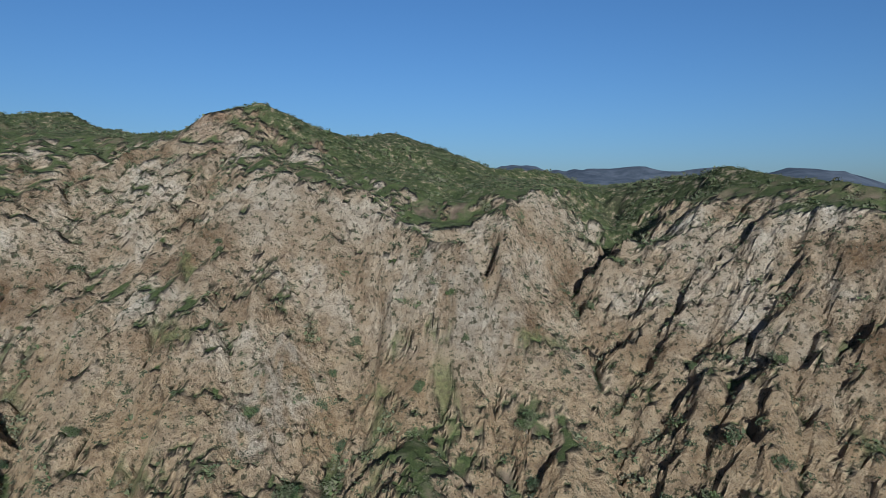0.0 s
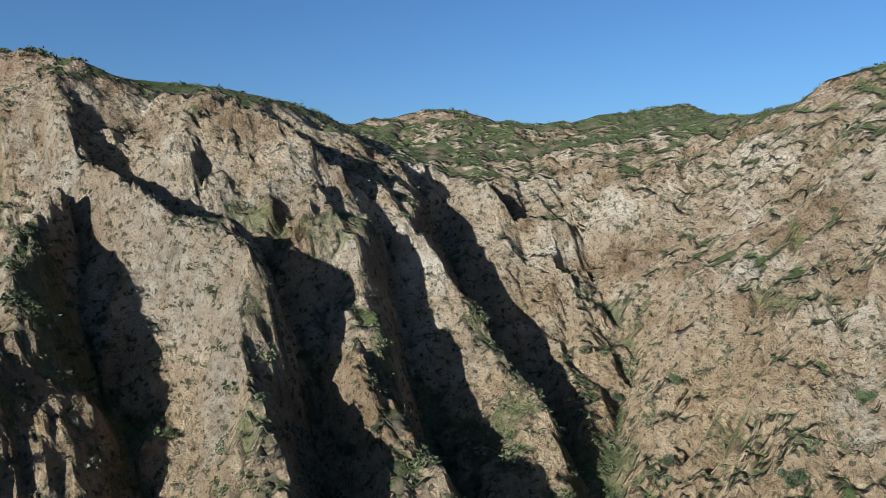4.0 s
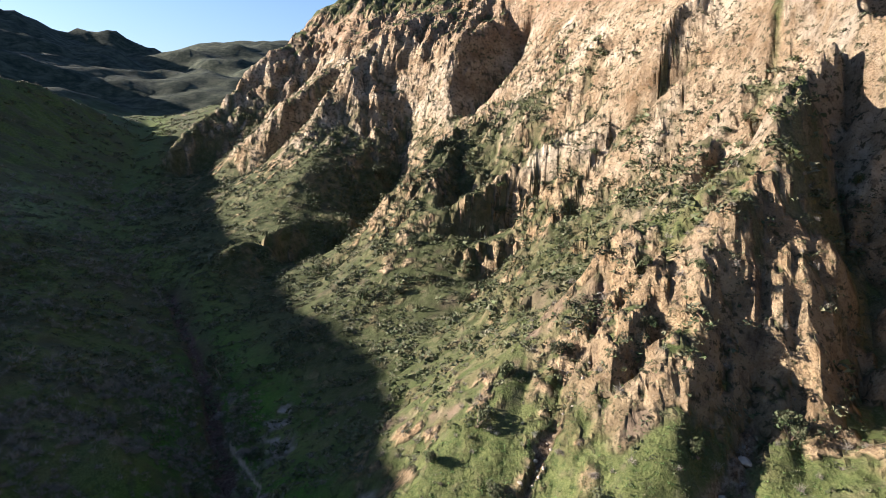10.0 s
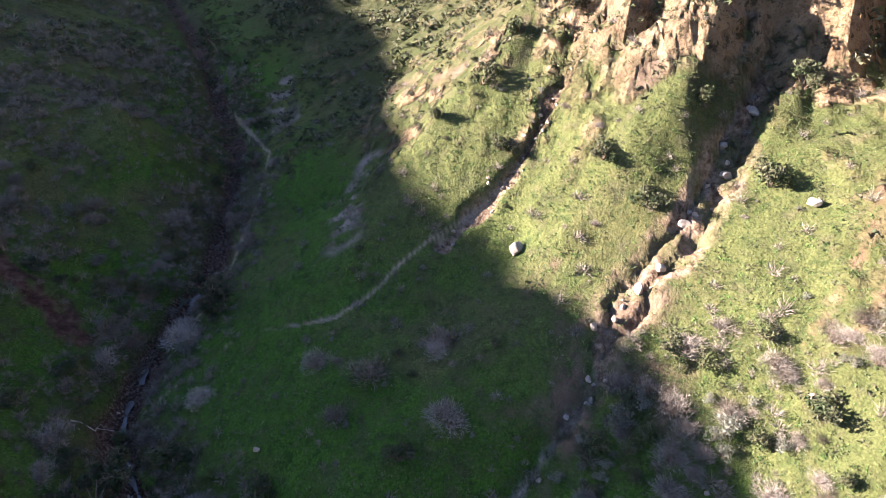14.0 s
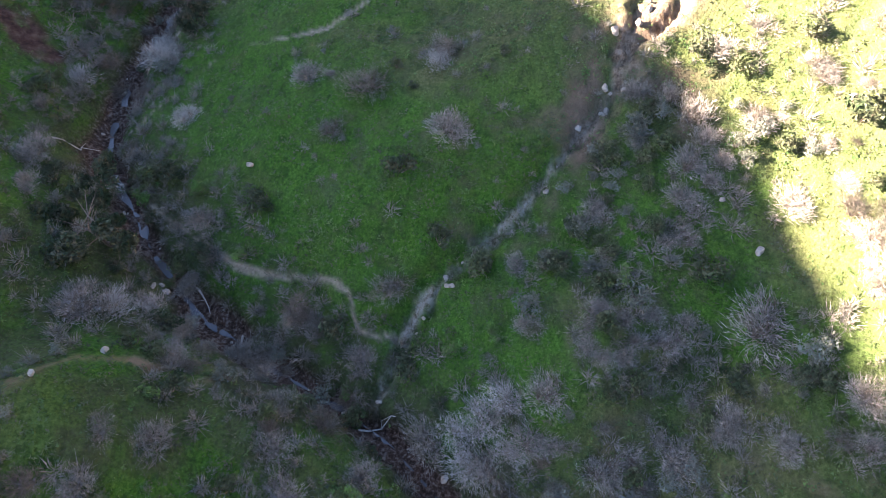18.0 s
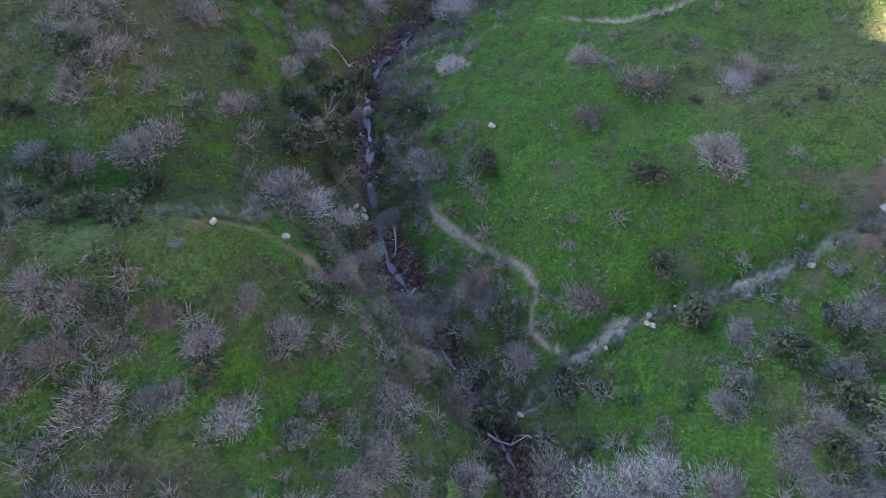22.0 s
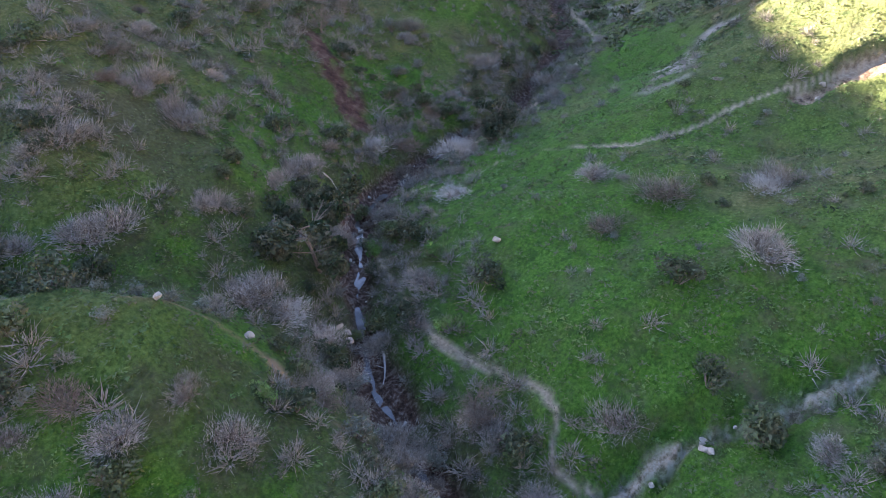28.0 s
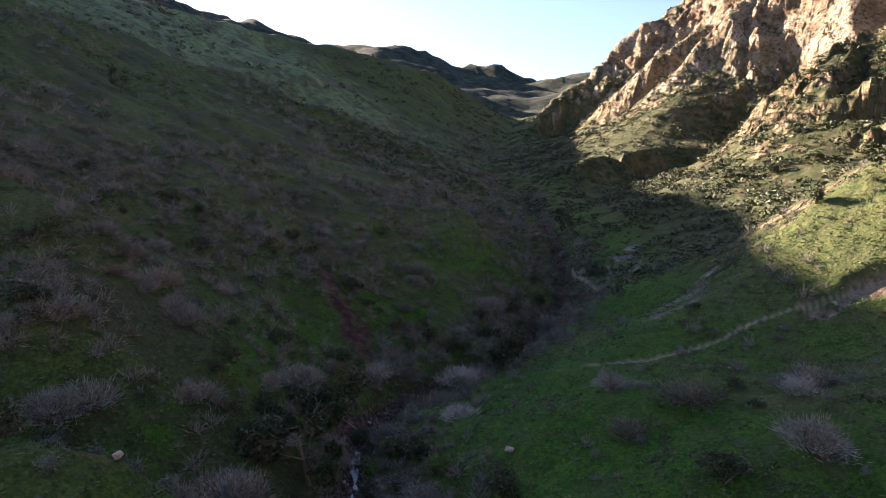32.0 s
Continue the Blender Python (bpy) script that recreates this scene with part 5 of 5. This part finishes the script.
tree("oak_tree", -26.9, -46.5, 7.5, 201, LEAF_DARK, BROWN_BARK, 0.25, 7000, "dark green oak overhanging the creek bed", 0.6)
tree("oak_tree", -60.7, -56.8, 6.0, 202, LEAF_DARK, BROWN_BARK, 0.1, 3600, "dark upright evergreen tree by the creek bend", 0.35)
tree("bare_tree", -53.5, -86.0, 5.0, 204, LEAF_DARK, BROWN_BARK, 0, 0, "dark leafless tree above the red scar", 0.5, True)
tree("oak_tree", -138, -109, 7.5, 206, LEAF_DARK, BROWN_BARK, 0.2, 1500, "dark oak on the canyon floor upstream", 0.5)
tree("oak_tree", -300, -139, 7.0, 207, LEAF_DARK, BROWN_BARK, 0.3, 900, "lone tree in the shaded bowl", 0.5)
tree("oak_tree", -47, -164, 6.5, 208, LEAF_DARK, BROWN_BARK, 0.2, 900, "dark narrow tree on the south slope", 0.28)
tree("bare_tree", -27, -26, 4.0, 210, LEAF_DARK, BROWN_BARK, 0, 0, "brown leafless tree between creek and trail", 0.6, True)

# Crest trees of the far south ridge.
for k in range(26):
    yaw = radians(140 + 25 * rnd.random())
    r = rnd.uniform(500, 540)
    x, y = -math.sin(yaw) * r, math.cos(yaw) * r
    if k == 0:
        far_tree = tree("oak_tree", x, y, 5.5, 230, LEAF_DARK, BROWN_BARK, 0.1, 260, "small dark tree on the far ridge", 0.5)
        far_tree["group"] = "ridge trees"
    else:
        copy_thing(far_tree, Matrix.LocRotScale((x, y, height_at(x, y) - 0.2), Euler((0, 0, rnd.random() * 6)), None)).scale = (rnd.uniform(0.6, 1.3),) * 3


# ---- stones ----
def stone_material():
    m = Mat("sandstone", 0.92, 0.15)
    v = m.coords("Object")
    n = m.noise(v, 2.2, 6, 0.6)
    m.bump(n, 0.6, 0.08)
    rand = m.t.nodes.new("ShaderNodeObjectInfo").outputs["Random"]
    c = m.colours(n, [(0.25, (0.19, 0.14, 0.095)), (0.5, (0.32, 0.26, 0.19)), (0.75, (0.43, 0.37, 0.29))])
    return m.done(m.mix(m.math("MULTIPLY", rand, 0.5), c, (0.30, 0.265, 0.22)))


STONE = stone_material()


def stone_mesh(seed, stretch, cut, level):
    bm = bmesh.new()
    bmesh.ops.create_icosphere(bm, subdivisions=level, radius=0.5)
    rnd = random.Random(seed)
    planes = [Vector((rnd.gauss(0, 1), rnd.gauss(0, 1), rnd.gauss(0, 0.8))).normalized() for _ in range(cut)]
    for v in bm.verts:
        p = v.co.copy()
        for q in planes:
            d = p.dot(q) - 0.30
            if d > 0:
                p -= q * d * 0.95
        p *= 1 + 0.16 * noise.noise(p * 3 + Vector((seed, 0, 0)))
        v.co = Vector((p.x * stretch[0], p.y * stretch[1], p.z * stretch[2]))
    me = bpy.data.meshes.new("stone")
    bm.to_mesh(me)
    bm.free()
    me.materials.append(STONE)
    return me


BOULDERS = [stone_mesh(300 + k, (1.2, 0.9, 0.75), 7, 3) for k in range(4)]


def rest_stone(name, me, x, y, size, turn, sink, label, category, group):
    ob = new(name, me)
    ob.matrix_basis = Matrix.LocRotScale((x, y, height_at(x, y) + size * (0.35 - sink)), Euler(turn), (size, size, size))
    return tagged(ob, label, category, group)


STONES = [(-40.0, -36.6, 0.8), (-9.8, -35.9, 0.7), (-25.5, -40.3, 0.9), (-15.0, -36.0, 0.8), (-42, 15, 0.9), (-46, 11, 0.6), (-55, 19, 1.1), (-74.5, -15.6, 2.2), (-79, 18.5, 1.6), (-62, -3, 1.2), (-68, 1, 1.6), (-71, 3, 1.4), (-78, 5, 1.8), (-81, 8, 1.2), (-86, 9, 2.0), (-90, 8, 1.4), (-95, 11, 2.0), (-34, -11, 0.6), (-31, -13, 0.5), (-45, -5, 0.7)]
for k, (x, y, size) in enumerate(STONES):
    rest_stone("boulder", BOULDERS[k % 4], x, y, size, (rnd.gauss(0, 0.3), rnd.gauss(0, 0.3), rnd.random() * 6), 0.1, "pale tan sandstone boulder lying on the slope", "boulder", "fallen boulders")
for k in range(90):
    line = rnd.choice([CREEK[3:12], WASH_B, WASH_A])
    i = rnd.randrange(len(line) - 1)
    f = rnd.random()
    x = line[i][0] + (line[i + 1][0] - line[i][0]) * f + rnd.gauss(0, 0.8)
    y = line[i][1] + (line[i + 1][1] - line[i][1]) * f + rnd.gauss(0, 0.8)
    rest_stone("boulder", BOULDERS[k % 4], x, y, rnd.uniform(0.25, 0.9), (rnd.gauss(0, 0.3), rnd.gauss(0, 0.3), rnd.random() * 6), 0.15, "grey-tan stone in the stream bed or wash", "boulder", "stream stones")

# The pole on the skyline.
px, py = -531.9, -229.1
pz = height_at(px, py)
bm = bmesh.new()
bmesh.ops.create_cone(bm, cap_ends=True, segments=8, radius1=0.22, radius2=0.15, depth=11.5)
me = bpy.data.meshes.new("pole")
bm.to_mesh(me)
bm.free()
me.materials.append(bark("pole wood", (0.05, 0.045, 0.04), (0.09, 0.08, 0.07)))
pole = tagged(new("utility_pole", me), "slim dark pole standing on the ridge crest", "pole")
pole.location = (px, py, pz + 5.4)

# Water in the creek.
def water():
    pts = []
    line = [(-72, -66), (-52, -63), (-39, -58), (-31, -47), (-25, -37), (-22, -25), (-20, -13), (-14, -2)]
    for (ax, ay), (bx, by) in zip(line, line[1:]):
        for k in range(14):
            pts.append((ax + (bx - ax) * k / 14, ay + (by - ay) * k / 14))
    p = np.array(pts)
    p = p + np.stack([fbm(p[:, 0] / 5, p[:, 1] / 5, 41, 3), fbm(p[:, 0] / 5, p[:, 1] / 5, 42, 3)], 1) * 0.5
    d = np.gradient(p, axis=0)
    d /= np.linalg.norm(d, axis=1, keepdims=True)
    side = np.stack([-d[:, 1], d[:, 0]], 1)
    z = land(p[:, 0], p[:, 1])[0]
    z = np.convolve(np.pad(z, 4, mode="edge"), np.ones(9) / 9, "valid") + 0.05
    w = (0.3 + 0.3 * fbm(p[:, 0] / 3, p[:, 1] / 3, 43, 3))[:, None]
    a, b = p + side * w, p - side * w
    vs = [(*q, h) for q, h in zip(a, z)] + [(*q, h) for q, h in zip(b, z)]
    n = len(p)
    me = bpy.data.meshes.new("water")
    me.from_pydata(vs, [], [(k, k + 1, n + k + 1, n + k) for k in range(n - 1)])
    m = Mat("creek water", 0.08, 0.5)
    m.bump(m.noise(m.coords("Object"), 5.0, 3), 0.5, 0.05)
    me.materials.append(m.done((0.07, 0.06, 0.05)))
    return tagged(new("water", me), "narrow shallow creek over dark stones", "water", kind="structure")


water()

# Grass and low herbs on the canyon floor.
GRASS = leaves("grass blade", [(0.0, (0.03, 0.062, 0.012)), (0.4, (0.06, 0.125, 0.024)), (0.75, (0.115, 0.175, 0.04)), (1.0, (0.18, 0.185, 0.07))])


def grass_chance(x, y, z, g, mk):
    return (0.3 + 0.7 * smooth(fbm(x / 6, y / 6, 97, 3), -0.5, 0.4)) * (1 - mk["trail"]) * (1 - mk["wash"]) * (1 - mk["creek"]) * (1 - mk["scar"]) * (1 - mk["red"]) * (1 - 0.8 * mk["litter"]) * np.maximum(mk["low"] * smooth(x + 0.5 * y, -125, -105), 0.6 * (1 - mk["wall"]))


gx_, gy_ = strew(rng, 80000, (-112, 22, -92, 36), grass_chance)
scatter("grass", gx_, gy_, 0.2 + 0.24 * rng.random(len(gx_)), np.clip(0.42 + 0.22 * fbm(gx_ / 12, gy_ / 12, 98, 3) + 0.15 * rng.normal(size=len(gx_)), 0, 1), 11, 0.27, GRASS, "spring grass and low herbs on the canyon floor", "grass", rng, 0.6)


# Fallen limbs by the creek.
def limb(x, y, length, turn, seed):
    rnd = random.Random(seed)
    vs, fs = [], []
    ends = []
    a = Vector((x, y, height_at(x, y) + 0.12))
    for k in range(4):
        b2 = (x + math.cos(turn + rnd.gauss(0, 0.12)) * length * (k + 1) / 4, y + math.sin(turn + rnd.gauss(0, 0.12)) * length * (k + 1) / 4)
        b = Vector((*b2, height_at(*b2) + 0.12))
        tube(vs, fs, a, b, 0.11 - 0.02 * k, 0.09 - 0.02 * k, 6)
        if k:
            tube(vs, fs, a, a + Vector((rnd.gauss(0, 0.5), rnd.gauss(0, 0.5), 0.35)), 0.04, 0.012, 4)
        a = b
    return tagged(new("fallen_branch", mesh_of("fallen_branch", vs, fs, PALE_BARK)), "bleached fallen branch lying beside the creek bed", "branch", "fallen branches")


for k, (x, y, length, turn) in enumerate([(-19.5, -15.5, 4.0, 2.2), (-12.0, -9.0, 4.5, 1.2), (-24.5, -31.0, 3.0, 0.4), (-36.5, -60.5, 3.5, 2.8), (-27.5, -38.0, 3.0, 1.0), (-15.0, -5.0, 3.0, 0.2)]):
    limb(x, y, length, turn, 400 + k)
